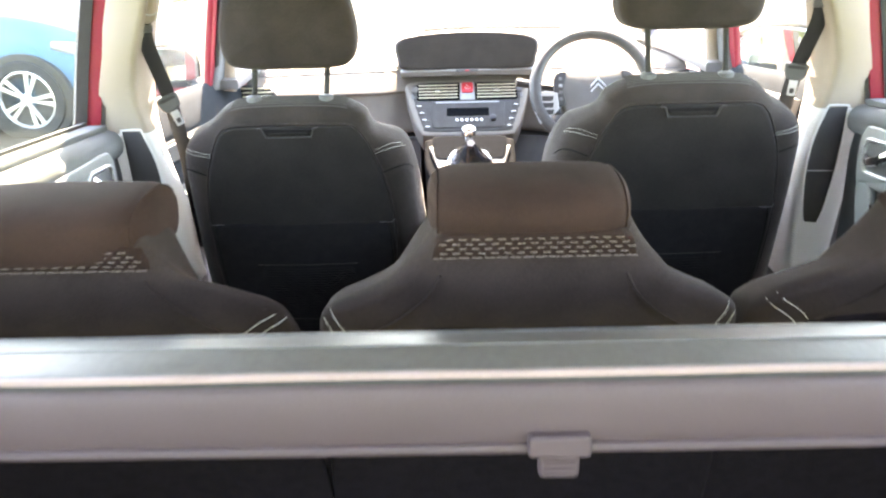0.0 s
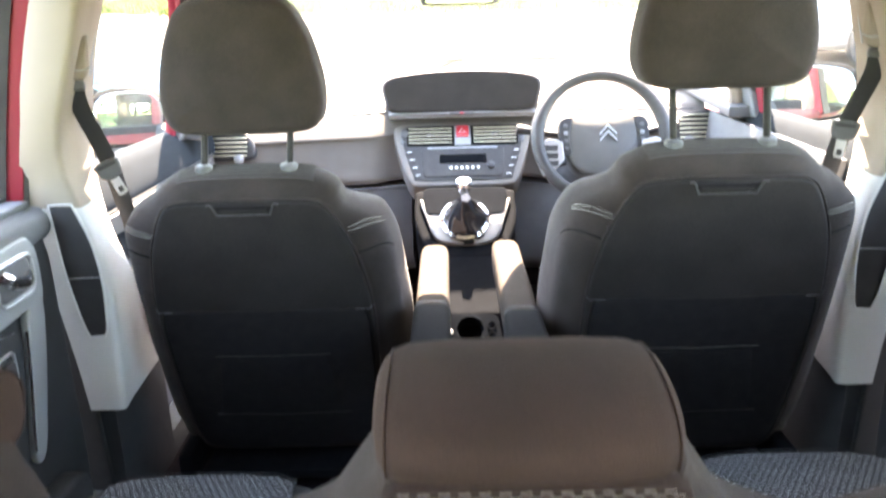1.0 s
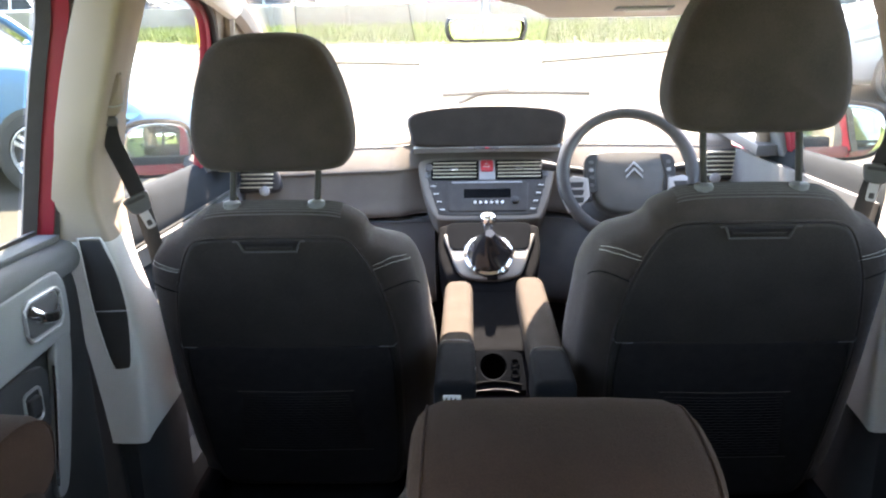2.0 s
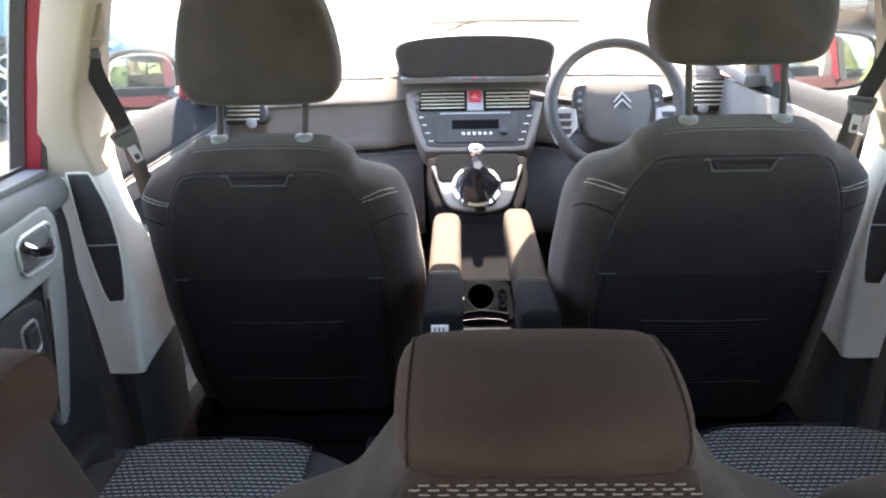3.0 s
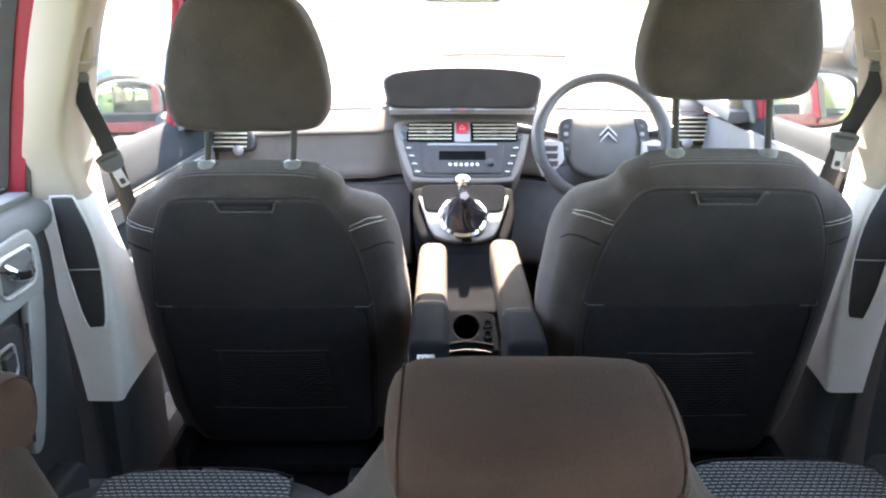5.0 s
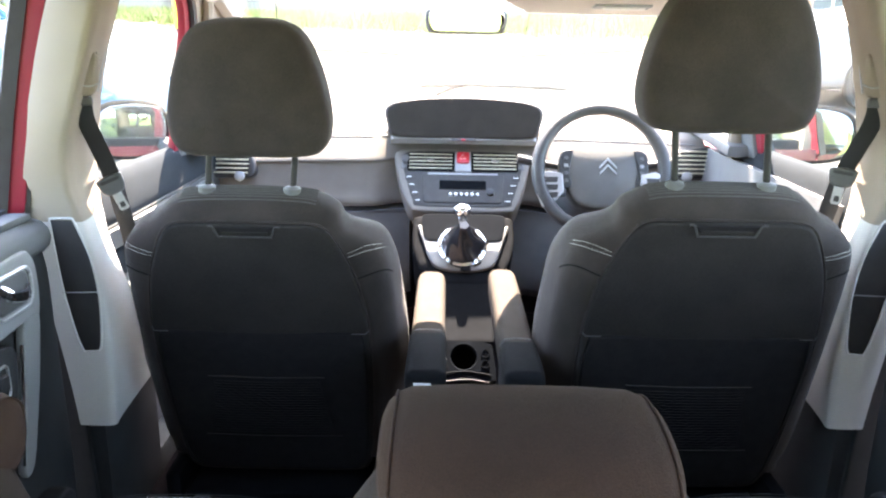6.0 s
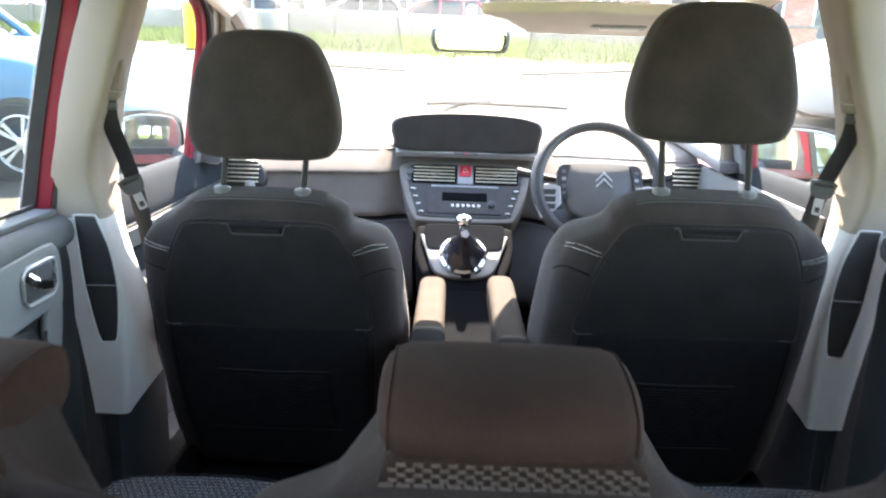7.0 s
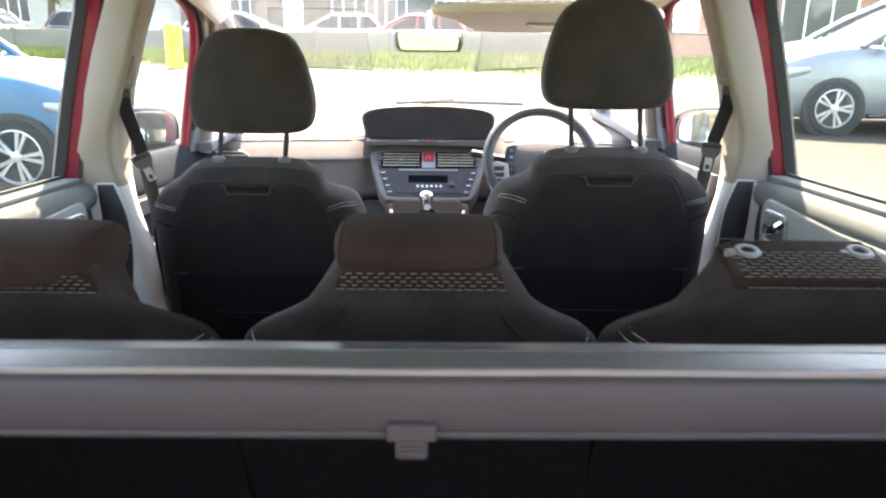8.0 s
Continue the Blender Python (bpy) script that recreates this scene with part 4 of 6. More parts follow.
def rear_seat(x, with_headrest, label, extra=0.0, hr_dx=0.0, hr_dz=0.0, low=0.0, wide=0.978, cushion_at=(0.0, 0.0, 0.0), lift=0.0, fall=0.55, belly=0.0345, thin=0.0, hunch=0.0):
    """low: how far the woven top lies below that of the middle seat."""
    seat = thing("rear_seat", (x, 1.25, FLOOR), label, "car seat", "row of rear seats")
    la = radians(20)
    y0, z0 = 1.036, 0.495 + lift
    M = plane((x, y0, z0), (0, -math.sin(la), math.cos(la)))
    half = [(0.0, 0.630), (0.088, 0.629), (0.101, 0.621), (0.110, 0.607), (0.130, 0.587), (0.154, 0.565), (0.186, 0.546), (0.215, 0.530), (0.230, 0.506), (0.2335, 0.44), (0.233, 0.30), (0.232, 0.10), (0.222, 0.0), (0.0, -0.02)]
    half = [(u, v + hunch * min(1.0, max(0.0, (u - 0.112) / 0.05)) * (v > 0.45)) for u, v in half]
    half = [(u + extra * min(1.0, max(0.0, (u - 0.095) / 0.03)), v - low * min(1.0, max(0.0, (v - 0.555) / 0.05))) for u, v in half]
    shell = spline(both(half), 4)
    bm = droop(slab(shell, M, 0.095, 0.024, 6, dome=0.006, back_dome=0.01), M, fall, thin)
    tree = BVHTree.FromBMesh(bm)
    back = part("backrest", bm, CLOTH, seat)
    # piping along the shoulders and pale threads across them
    for w in (-1, 1):
        line = spline([M @ Vector((w * u, v, 0.004)) for u, v in ((0.096, 0.575), (0.112, 0.545), (0.140, 0.516), (0.172, 0.494), (0.195, 0.470))], 4, False)
        part("shoulder_piping", sweep(line, 0.0016, 6), CLOTH, back)
        for k in range(2):
            u0, v0, run = 0.216 + extra + 0.010 * k, 0.490 - 0.009 * k, 0.040 if abs(x) > 0.1 else 0.016
            thread = drape(tree, M, [(w * (u0 - run * (1 - j / 9)), v0 + 0.032 * (j / 9) ** 0.7) for j in range(10)], ())
            part("seam_thread", sweep(spline(thread, 3, False), 0.00042, 5), THREAD, back, "pale raised thread")
    rise = 0.0 if with_headrest else 0.0040      # without a headrest the woven cloth covers the whole top
    zone = both([(u, v - low + (rise if v > 0.61 else rise * 4)) for u, v in ((0.0, 0.627), (0.084, 0.6262), (0.098, 0.617), (0.1025, 0.606), (0.1040, 0.5965), (0.0, 0.5965))])
    zn = part("woven_band", slab(zone, M @ Matrix.Translation((0, 0, 0.0045)), 0.09 if not with_headrest else 0.05, 0.004), WOVEN_BACK, back, "woven band below the headrest")
    dashes = bmesh.new()
    for k in range(5):
        if k and not with_headrest:
            break
        v = (0.5985 if with_headrest else 0.6170) - low + 0.0058 * k
        lim = 0.1035 - 0.28 * max(0.0, v + low - 0.606)
        for i in range(16):
            u = -0.1025 + 0.0130 * i + (0.0065 if k % 2 else 0)
            size = 0.0105 if k == 0 else 0.0076
            if u < -lim or u + size > lim:
                continue
            jit = random.uniform(-0.0003, 0.0003)
            sweep([M @ Vector((u, v + jit, 0.0047)), M @ Vector((u + size / 2, v, 0.0050)), M @ Vector((u + size, v - jit, 0.0047))], 0.0006, 5, dashes)
    tagged(part("woven_pattern", dashes, DASHES, zn), kind="stuff")
    if with_headrest:
        # a low rolled pillow that sits on the top of the backrest
        hc = Vector((x + hr_dx, 0.905, 1.071 + hr_dz))
        rings = []
        prof = [(-0.112, 0.25), (-0.111, 0.48), (-0.107, 0.70), (-0.099, 0.87), (-0.088, 0.965), (-0.05, 1.005), (0, 1.012), (0.05, 1.005), (0.088, 0.965), (0.099, 0.87), (0.107, 0.70), (0.111, 0.48), (0.112, 0.25)]
        for dx, k in prof:
            rg = []
            for j in range(44):
                a = 2 * math.pi * j / 44
                ca, sa = math.cos(a), math.sin(a)
                yy = (0.070 if ca > 0 else 0.088) * math.copysign(abs(ca) ** (0.9 if sa > 0 else 0.4), ca) * k
                zz = 0.028 + (0.034 if sa > 0 else belly) * math.copysign(abs(sa) ** 0.95, sa) * k
                q = hc + Vector((dx * wide, yy, zz))
                rg.append(q)
            rings.append(rg)
        hr = part("headrest", loft(rings), CLOTH_BROWN, seat, "low brown-grey pillow headrest pushed down")
        for i in (3, 9):
            part("piping", sweep([p + Vector((math.copysign(0.001, prof[i][0]), 0, 0)) for p in rings[i]], 0.0011, 6, closed=True), CLOTH_BROWN, hr)
        for w in (-1, 1):
            part("rod", sweep([(x + w * 0.068, 0.905, 1.07), (x + w * 0.068, 0.90, 1.0)], 0.006, 8), STEEL, seat)
    else:
        for w in (-1, 1):
            sm = axes((x + w * 0.072, 0.884, 1.104 - low * 0.95 + lift), (1, 0, 0), (0, 1, 0.30))
            sock = part("headrest_socket", lathe([(0.016, -0.02), (0.0178, -0.004), (0.0174, 0.003), (0.0145, 0.006), (0.0095, 0.006), (0.0082, 0.003), (0.0082, -0.012)], sm, 20), DARK, seat, "empty grey headrest socket")
            part("socket_hole", lathe([(0.0081, -0.012), (0.0081, -0.001)], sm, 14), BLACK, sock)
            part("socket_button", slab(rect(-0.028, -0.012, -0.008, 0.008, 0.006), sm @ Matrix.Translation((0, 0, 0.004)), 0.014, 0.004), DARK, sock)
        rows = bmesh.new()
        for k in range(9):
            for i in range(11):
                u = -0.096 + 0.0172 * i + (0.0086 if k % 2 else 0)
                sweep([M @ Vector((u, 0.6313 - low, 0.001 - 0.0068 * k)), M @ Vector((u + 0.0125, 0.6313 - low, 0.001 - 0.0068 * k))], 0.0005, 4, rows)
        tagged(part("woven_pattern", rows, DASHES, zn), kind="stuff")
    # cushion: woven middle between plain edges
    Cm = axes((x + cushion_at[0], 1.0 + cushion_at[1], 0.612 + cushion_at[2]), (1, 0, 0), (0, 1, 0.05))
    cu = spline(both([(0.0, 0.548), (0.12, 0.542), (0.195, 0.515), (0.232, 0.47), (0.242, 0.30), (0.24, 0.0), (0.0, -0.01)]), 4)
    cushion = part("cushion", slab(cu, Cm, 0.14, 0.035, 4, dome=0.008), CUSHION, seat)
    mid = spline(both([(0.0, 0.534), (0.10, 0.529), (0.148, 0.512), (0.157, 0.48), (0.162, 0.2), (0.162, 0.0), (0.0, 0.0)]), 4)
    part("cushion_middle", slab(mid, Cm @ Matrix.Translation((0, 0, 0.0085)), 0.012, 0.004, dome=0.004), WOVEN, cushion, "cloth woven with rows of pale dashes")
    part("cushion_thread", sweep([Cm @ Vector((p[0] * 1.012, p[1] + 0.003, 0.0095)) for p in [q for q in mid if q[1] > 0.02 and q[0] < 0] + [q for q in mid if q[1] > 0.02 and q[0] >= 0]], 0.0008, 5), CUSHION, cushion)
    part("back_board", slab(spline(both([(0.0, 0.50), (0.16, 0.495), (0.214 + extra, 0.46), (0.229 + extra, 0.40), (0.229 + extra, 0.06), (0.0, 0.05)]), 3), M @ Matrix.Translation((0, 0, 0.009)), 0.012, 0.004), CARPET, seat, "black felt-covered back board")
    part("seat_base", rbox((x - 0.20, 1.02, FLOOR - 0.01), (x + 0.20, 1.46, 0.50), 0.02), BLACK, seat)
    return seat


rear_seat(-0.489, True, "dark cloth rear seat with low headrest beside the passenger door", 0.006, -0.006, -0.012, 0.008, cushion_at=(0.022, -0.010, -0.012), fall=1.75, belly=0.046, thin=0.45, hunch=0.022)
rear_seat(0.008, True, "dark cloth middle rear seat with a low pillow headrest", 0.002, -0.003, wide=0.945)
rear_seat(0.497, False, "dark cloth rear seat with its headrest taken out", 0.010, low=0.023, cushion_at=(0.015, 0.004, 0.0), lift=0.009, fall=0.72)

# ---- luggage cover ----
cover = thing("luggage_cover", (0, 0.66, 0.965), "rolled-up luggage cover in a long grey cassette across the boot", "luggage cover")
body_o = spline([(0.617, 1.005), (0.618, 0.978), (0.627, 0.967), (0.68, 0.967), (0.70, 0.98), (0.70, 1.01), (0.68, 1.024), (0.640, 1.028), (0.622, 1.024)], 3)


def along_x(outline, x0, x1, n=14, sag=0.0, bm=None):
    rings = []
    for i in range(n + 1):
        f = i / n
        d = sag * math.sin(f * math.pi)
        rings.append([Vector((x0 + (x1 - x0) * f, p[0], p[1] - d + 0.0004 * math.sin(f * 23 + p[0] * 90))) for p in outline])
    return loft(rings, bm=bm)


part("cloth_roll", along_x(body_o, -0.66, 0.66, 40), COVER, cover, "brown-grey vinyl roll with faint weave")
top_o = [(0.6225, 1.030), (0.6220, 1.0345), (0.6235, 1.0365), (0.6255, 1.0372), (0.639, 1.0403), (0.6525, 1.0428), (0.672, 1.0410), (0.684, 1.0392), (0.696, 1.0360), (0.705, 1.0305), (0.707, 1.024), (0.69, 1.022), (0.64, 1.024)]
part("top_rail", along_x(top_o, -0.665, 0.665, 30), RAIL, cover, "satin grey rail with soft highlights", sharp=6)
for gy, gz in ((0.6525, 1.0429), (0.684, 1.0393)):
    part("rail_groove", sweep([(-0.66, gy, gz), (0, gy, gz + 0.0002), (0.66, gy, gz)], 0.0007, 5), DARK, cover)
part("rail_lip", along_x(spline([(0.6195, 1.0300), (0.6195, 1.0345), (0.6210, 1.0358), (0.6230, 1.0350), (0.6230, 1.030)], 2), -0.663, 0.663, 30), LIP, cover, "thin pinkish lip")
part("rail_gap", along_x([(0.6205, 1.0255), (0.6205, 1.0300), (0.624, 1.0300), (0.624, 1.0255)], -0.663, 0.663, 12), RUBBER, cover)
part("hem", sweep([(-0.655, 0.620, 0.9705), (-0.2, 0.619, 0.9695), (0.2, 0.619, 0.9695), (0.655, 0.620, 0.9705)], 0.0050, 8), COVER, cover)
for w in (-1, 1):
    part("end_cap", rbox((w * 0.68 - 0.02, 0.61, 0.955), (w * 0.68 + 0.02, 0.73, 1.050), 0.015, 3), DARK, cover)
cx = 0.004
tab = part("pull_tab", slab(rect(cx - 0.0245, cx + 0.0245, 0.965, 0.984, 0.004), plane((0, 0.608, 0), (0, 0, 1)), 0.012, 0.003), COVER, cover, "moulded grey pull tab")
part("tab_tongue", slab(rect(cx - 0.0160, cx + 0.0160, 0.945, 0.968, 0.005), plane((0, 0.6115, 0), (0, 0, 1)), 0.010, 0.003), COVER, tab)
for k in range(3):
    part("tab_rib", sweep([(cx - 0.0125, 0.611, 0.949 + 0.005 * k), (cx + 0.0125, 0.611, 0.949 + 0.005 * k)], 0.0014, 5), COVER, tab)

# ---- dashboard ----
dash = thing("dashboard", (0, 3.1, 0.8), "wide grey dashboard with a central display hood", "dashboard")
prof = spline([(3.80, 1.115), (3.45, 1.105), (3.15, 1.095), (3.03, 1.088), (2.966, 1.076), (2.948, 1.060), (2.925, 1.035), (2.904, 1.009), (2.890, 0.990), (2.888, 0.984), (2.892, 0.979), (2.896, 0.972), (2.893, 0.93), (2.887, 0.88), (2.880, 0.838), (2.95, 0.828), (3.4, 0.82), (3.82, 0.95)], 3)


def dash_ring(x, profile):
    b = abs(x) / 0.8
    c = min(1.0, max(0.0, (0.30 - abs(x)) / 0.08))
    c = c * c * (3 - 2 * c) * 0.05      # set back behind the centre stack
    return [Vector((x, p[0] + 0.02 - 0.06 * b * b + c * max(0.0, 1 - (p[0] - 2.9) / 0.6), p[1] - 0.008 * b * b)) for p in profile]


part("upper_pad", loft([dash_ring(-0.79 + 1.58 * i / 60, prof) for i in range(61)]), DASH, dash)
glove = spline([(2.885, 0.818), (2.865, 0.80), (2.84, 0.70), (2.84, 0.58), (2.88, 0.52), (3.05, 0.50), (3.1, 0.8)], 3)
part("glovebox", loft([dash_ring(-0.775 + 0.60 * i / 8, glove) for i in range(9)]), DARK, dash, "dark grey glovebox lid")
part("knee_panel", loft([dash_ring(0.175 + 0.60 * i / 8, glove) for i in range(9)]), DARK, dash)
part("glovebox_line", sweep([(-0.60, 2.865, 0.815), (-0.178, 2.886, 0.816)], 0.003, 5), BLACK, dash)
part("pad_line", sweep([dash_ring(-0.76 + 1.52 * i / 40, [(2.9455, 1.0580)])[0] for i in range(41)], 0.0022, 5), DARK, dash)
# display hood
DM = plane((0, 2.76, 0), (0, 0.10, 1))
hood_o = spline(both([(0.0, 1.203), (0.12, 1.199), (0.208, 1.188), (0.245, 1.172), (0.255, 1.148), (0.247, 1.11), (0.237, 1.080), (0.19, 1.071), (0.0, 1.068)]), 4)
hood = part("display_hood", slab(hood_o, DM, 0.34, 0.010, 3), BLACK, dash, "low black hood over the central display")
part("display_screen", slab([(p[0] * 0.965, 1.135 + (p[1] - 1.135) * 0.93) for p in hood_o], DM @ Matrix.Translation((0, 0, 0.002)), 0.006, 0.002), mat("smoked_display", (0.020, 0.0172, 0.0155), 0.6, var=0.2, scale=20, spec=0.12), hood, "smoked dark display pane")
apron = part("display_apron", loft([[Vector((0.237 * f, y + 0.03 * f ** 4, z - 0.006 * f ** 4)) for y, z in ((2.98, 1.080), (2.876, 1.069), (2.866, 1.062), (2.886, 1.045), (2.945, 1.036), (2.98, 1.04))] for f in (-1, -0.95, -0.85, -0.6, -0.3, 0, 0.3, 0.6, 0.85, 0.95, 1)]), GREY, hood, "grey sill below the display")
part("sensor", rbox((-0.040, 2.864, 1.056), (0.040, 2.880, 1.066), 0.003, 1), DARK, apron)
part("warning_lamp", rbox((-0.007, 2.862, 1.058), (0.007, 2.870, 1.064), 0.002, 1), RED_LENS, apron)
part("speaker_slot", rbox((-0.33, 3.14, 1.085), (-0.27, 3.17, 1.094), 0.004), DARK, dash)
grille = bmesh.new()
for k in range(6):
    rbox((0.50 + 0.022 * k, 3.16, 1.084), (0.512 + 0.022 * k, 3.28, 1.094), 0.002, 1, grille)
part("demister_grille", grille, BLACK, dash)
# side vents
for s in (-1, 1):
    V = plane((s * 0.75, 2.852, 0.981 if s < 0 else 1.004), (0, 0.25, 1))
    o = spline([(s * -0.082, -0.02), (s * -0.06, 0.03), (s * 0.0, 0.046), (s * 0.06, 0.045), (s * 0.068, 0.0), (s * 0.06, -0.05), (s * 0.0, -0.052), (s * -0.065, -0.05)], 4)
    vent = part("side_vent", slab(o, V, 0.04, 0.008), BLACK, dash, "round-edged black air vent")
    slats = bmesh.new()
    for k in range(6):
        v = -0.036 + 0.014 * k
        hw = 0.058 - 0.25 * abs(v) * 0.3
        rbox((-hw, v - 0.002, -0.001), (hw, v + 0.002, 0.007), 0.001, 1, slats, V)
    part("vent_slats", slats, SLAT, vent)
    part("vent_wheel", lathe([(0.016, -0.004), (0.016, 0.008), (0.012, 0.011)], V @ Matrix.Translation((s * -0.03, -0.048, 0.004)), 16), GREY, vent)

# ---- centre stack ----
stack = thing("centre_stack", (0, 2.86, 0.82), "grey centre console face with vents and radio", "control panel")
S = plane((0, 2.915, 0.994), (0, 0.70, 0.71))
so = spline(both([(0.0, 0.040), (0.15, 0.038), (0.212, 0.028), (0.224, 0.0), (0.212, -0.06), (0.190, -0.14), (0.168, -0.190), (0.14, -0.205), (0.0, -0.208)]), 4)
face = part("face", slab(so, S, 0.10, 0.008), STACK_GREY, stack)
inner = spline(both([(0.0, 0.026), (0.15, 0.024), (0.196, 0.012), (0.198, -0.02), (0.182, -0.09), (0.160, -0.165), (0.140, -0.188), (0.0, -0.190)]), 4)
part("dark_fascia", slab(inner, S @ Matrix.Translation((0, 0, 0.003)), 0.008, 0.003), FASCIA, face)
for u0, u1 in ((-0.181, -0.028), (0.030, 0.181)):
    vent = part("air_vent", slab(rect(u0, u1, -0.056, 0.019, 0.008), S @ Matrix.Translation((0, 0, 0.0055)), 0.006, 0.002), MATT_BLACK, stack)
    for k in range(5):
        v = -0.046 + 0.0138 * k
        part("slat", rbox((u0 + 0.006, v - 0.0015, 0.0), (u1 - 0.006, v + 0.0013, 0.005), 0.0008, 1, None, S @ Matrix.Translation((0, 0, 0.0045))), SLAT, vent)
    part("vane_tab", rbox(((u0 + u1) / 2 - 0.012, -0.026, 0.008), ((u0 + u1) / 2 + 0.012, -0.018, 0.019), 0.002, 1, None, S), CHROME, vent)
part("hazard_button", slab(rect(-0.0195, 0.0215, -0.026, 0.018, 0.006), S @ Matrix.Translation((0, 0, 0.012)), 0.012, 0.003, dome=0.002), RED_LENS, stack, "red hazard light button")
part("hazard_mark", sweep([S @ Vector((0.012 * math.cos(a), -0.007 + 0.010 * math.sin(a), 0.0145)) for a in (math.pi / 2, math.pi * 7 / 6, math.pi * 11 / 6)], 0.001, 4, closed=True), PALE, stack)
part("hazard_base", slab(rect(-0.025, 0.027, -0.056, 0.022, 0.004), S @ Matrix.Translation((0, 0, 0.006)), 0.006, 0.002), GREY, stack)
radio = part("radio", slab(both([(0.0, -0.066), (0.128, -0.066), (0.134, -0.072), (0.126, -0.17), (0.118, -0.178), (0.0, -0.178)]), S @ Matrix.Translation((0, 0, 0.007)), 0.01, 0.003), FASCIA, stack, "black radio with a row of pale buttons")
part("disc_slot", slab(rect(-0.113, 0.113, -0.0715, -0.0655, 0.002), S @ Matrix.Translation((0, 0, 0.009)), 0.004, 0.001), GREY, radio)
part("radio_display", slab(rect(-0.075, 0.075, -0.128, -0.094, 0.003), S @ Matrix.Translation((0, 0, 0.0085)), 0.003, 0.001), MATT_BLACK, radio)
for k in range(6):
    part("radio_button", slab(rect(-0.0392 + 0.0174 * k - 0.0050, -0.0392 + 0.0174 * k + 0.0050, -0.151, -0.141, 0.004), S @ Matrix.Translation((0, 0, 0.011)), 0.006, 0.002), PALE, radio)
part("volume_knob", lathe([(0.012, 0.0), (0.012, 0.010), (0.009, 0.012)], S @ Matrix.Translation((0.0885, -0.140, 0.007)), 16), BLACK, radio)
for w in (-1, 1):
    for k in range(4):
        u, v = w * (0.1735 - 0.0100 * k), -0.079 - 0.030 * k
        b = part("side_button", slab(rect(u - 0.013, u + 0.013, v - 0.011, v + 0.011, 0.004), S @ Matrix.Translation((0, 0, 0.0045)), 0.004, 0.001), FASCIA, stack)
        part("button_mark", slab(rect(u - 0.008, u + 0.008, v - 0.0014, v + 0.0014, 0.001), S @ Matrix.Translation((0, 0, 0.0052)), 0.002, 0.0005), PALE, b)
    part("vent_dial", lathe([(0.013, 0.0), (0.013, 0.006), (0.010, 0.008)], S @ Matrix.Translation((w * 0.188, -0.006, 0.000)), 16), DARK, stack)
    part("vent_dial_rim", slab(rect(w * 0.190 - 0.011, w * 0.190 + 0.011, -0.045, -0.022, 0.004), S @ Matrix.Translation((0, 0, 0.003)), 0.005, 0.002), DARK, stack)

# ---- gear lever console ----
gear = thing("gear_console", (0, 2.6, FLOOR), "silver gear lever console with a chrome ring and ball knob", "gear lever")
G = plane((0, 2.565, 0.785), (0, 0.74, 0.67))
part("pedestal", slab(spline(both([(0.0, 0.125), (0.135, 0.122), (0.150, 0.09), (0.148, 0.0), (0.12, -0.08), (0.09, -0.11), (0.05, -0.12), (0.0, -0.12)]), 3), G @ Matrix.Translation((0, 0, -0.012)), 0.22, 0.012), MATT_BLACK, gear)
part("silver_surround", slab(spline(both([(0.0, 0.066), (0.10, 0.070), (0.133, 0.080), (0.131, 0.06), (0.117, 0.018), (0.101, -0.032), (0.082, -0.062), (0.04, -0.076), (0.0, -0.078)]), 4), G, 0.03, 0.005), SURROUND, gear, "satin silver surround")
part("tray", slab(spline(both([(0.0, 0.118), (0.110, 0.117), (0.124, 0.095), (0.122, 0.062), (0.112, 0.028), (0.082, 0.022), (0.0, 0.020)]), 4), G @ Matrix.Translation((0, 0, 0.003)), 0.012, 0.002), SHADED_CONSOLE, gear, "dark tray behind the lever")
part("front_notch", slab(rect(-0.008, 0.022, -0.0785, -0.068, 0.002), G @ Matrix.Translation((0, 0, 0.0015)), 0.006, 0.001), MATT_BLACK, gear)
part("chrome_ring", lathe([(0.056, -0.004), (0.058, 0.010), (0.063, 0.014), (0.071, 0.010), (0.0745, 0.0), (0.074, -0.01)], G @ Matrix.Translation((-0.003, 0.0015, 0)), 40), CHROME, gear, "polished chrome ring")
gaiter = []
for i in range(9):
    f = i / 8
    r0 = 0.056 * (1 - f) ** 1.3 + 0.013
    gaiter.append([G @ Vector((r0 * (1 + 0.10 * math.sin(a * 5 + i)) * math.cos(a), r0 * (1 + 0.10 * math.sin(a * 5 + i)) * math.sin(a) + 0.022 * f, 0.002 + 0.085 * f)) for a in [2 * math.pi * j / 30 for j in range(30)]])
part("gaiter", loft(gaiter), GLOSS_BLACK, gear, "black leather gaiter")
k0, k1 = G @ Vector((0, 0.022, 0.07)), Vector((-0.004, 2.60, 0.872))
part("shaft", sweep([k0, (k0 + k1) / 2, k1], [0.013, 0.012, 0.011], 12), STEEL, gear)
part("knob", lathe([(0.010, -0.028), (0.018, -0.020), (0.0245, -0.006), (0.0255, 0.004), (0.022, 0.014), (0.014, 0.020), (0.004, 0.022)], axes((-0.004, 2.60, 0.888), (1, 0, 0), (0, 1, 0.15)), 24), CHROME, gear, "chrome ball knob")

# ---- tunnel console between the front seats ----
tun = thing("centre_console", (0, 2.1, FLOOR), "low dark console with a cup holder between the seats", "console")
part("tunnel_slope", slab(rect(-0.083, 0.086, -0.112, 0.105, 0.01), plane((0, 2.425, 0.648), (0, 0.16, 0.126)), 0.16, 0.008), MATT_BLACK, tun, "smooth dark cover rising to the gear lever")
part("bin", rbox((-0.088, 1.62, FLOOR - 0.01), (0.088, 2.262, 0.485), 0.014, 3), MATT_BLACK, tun)
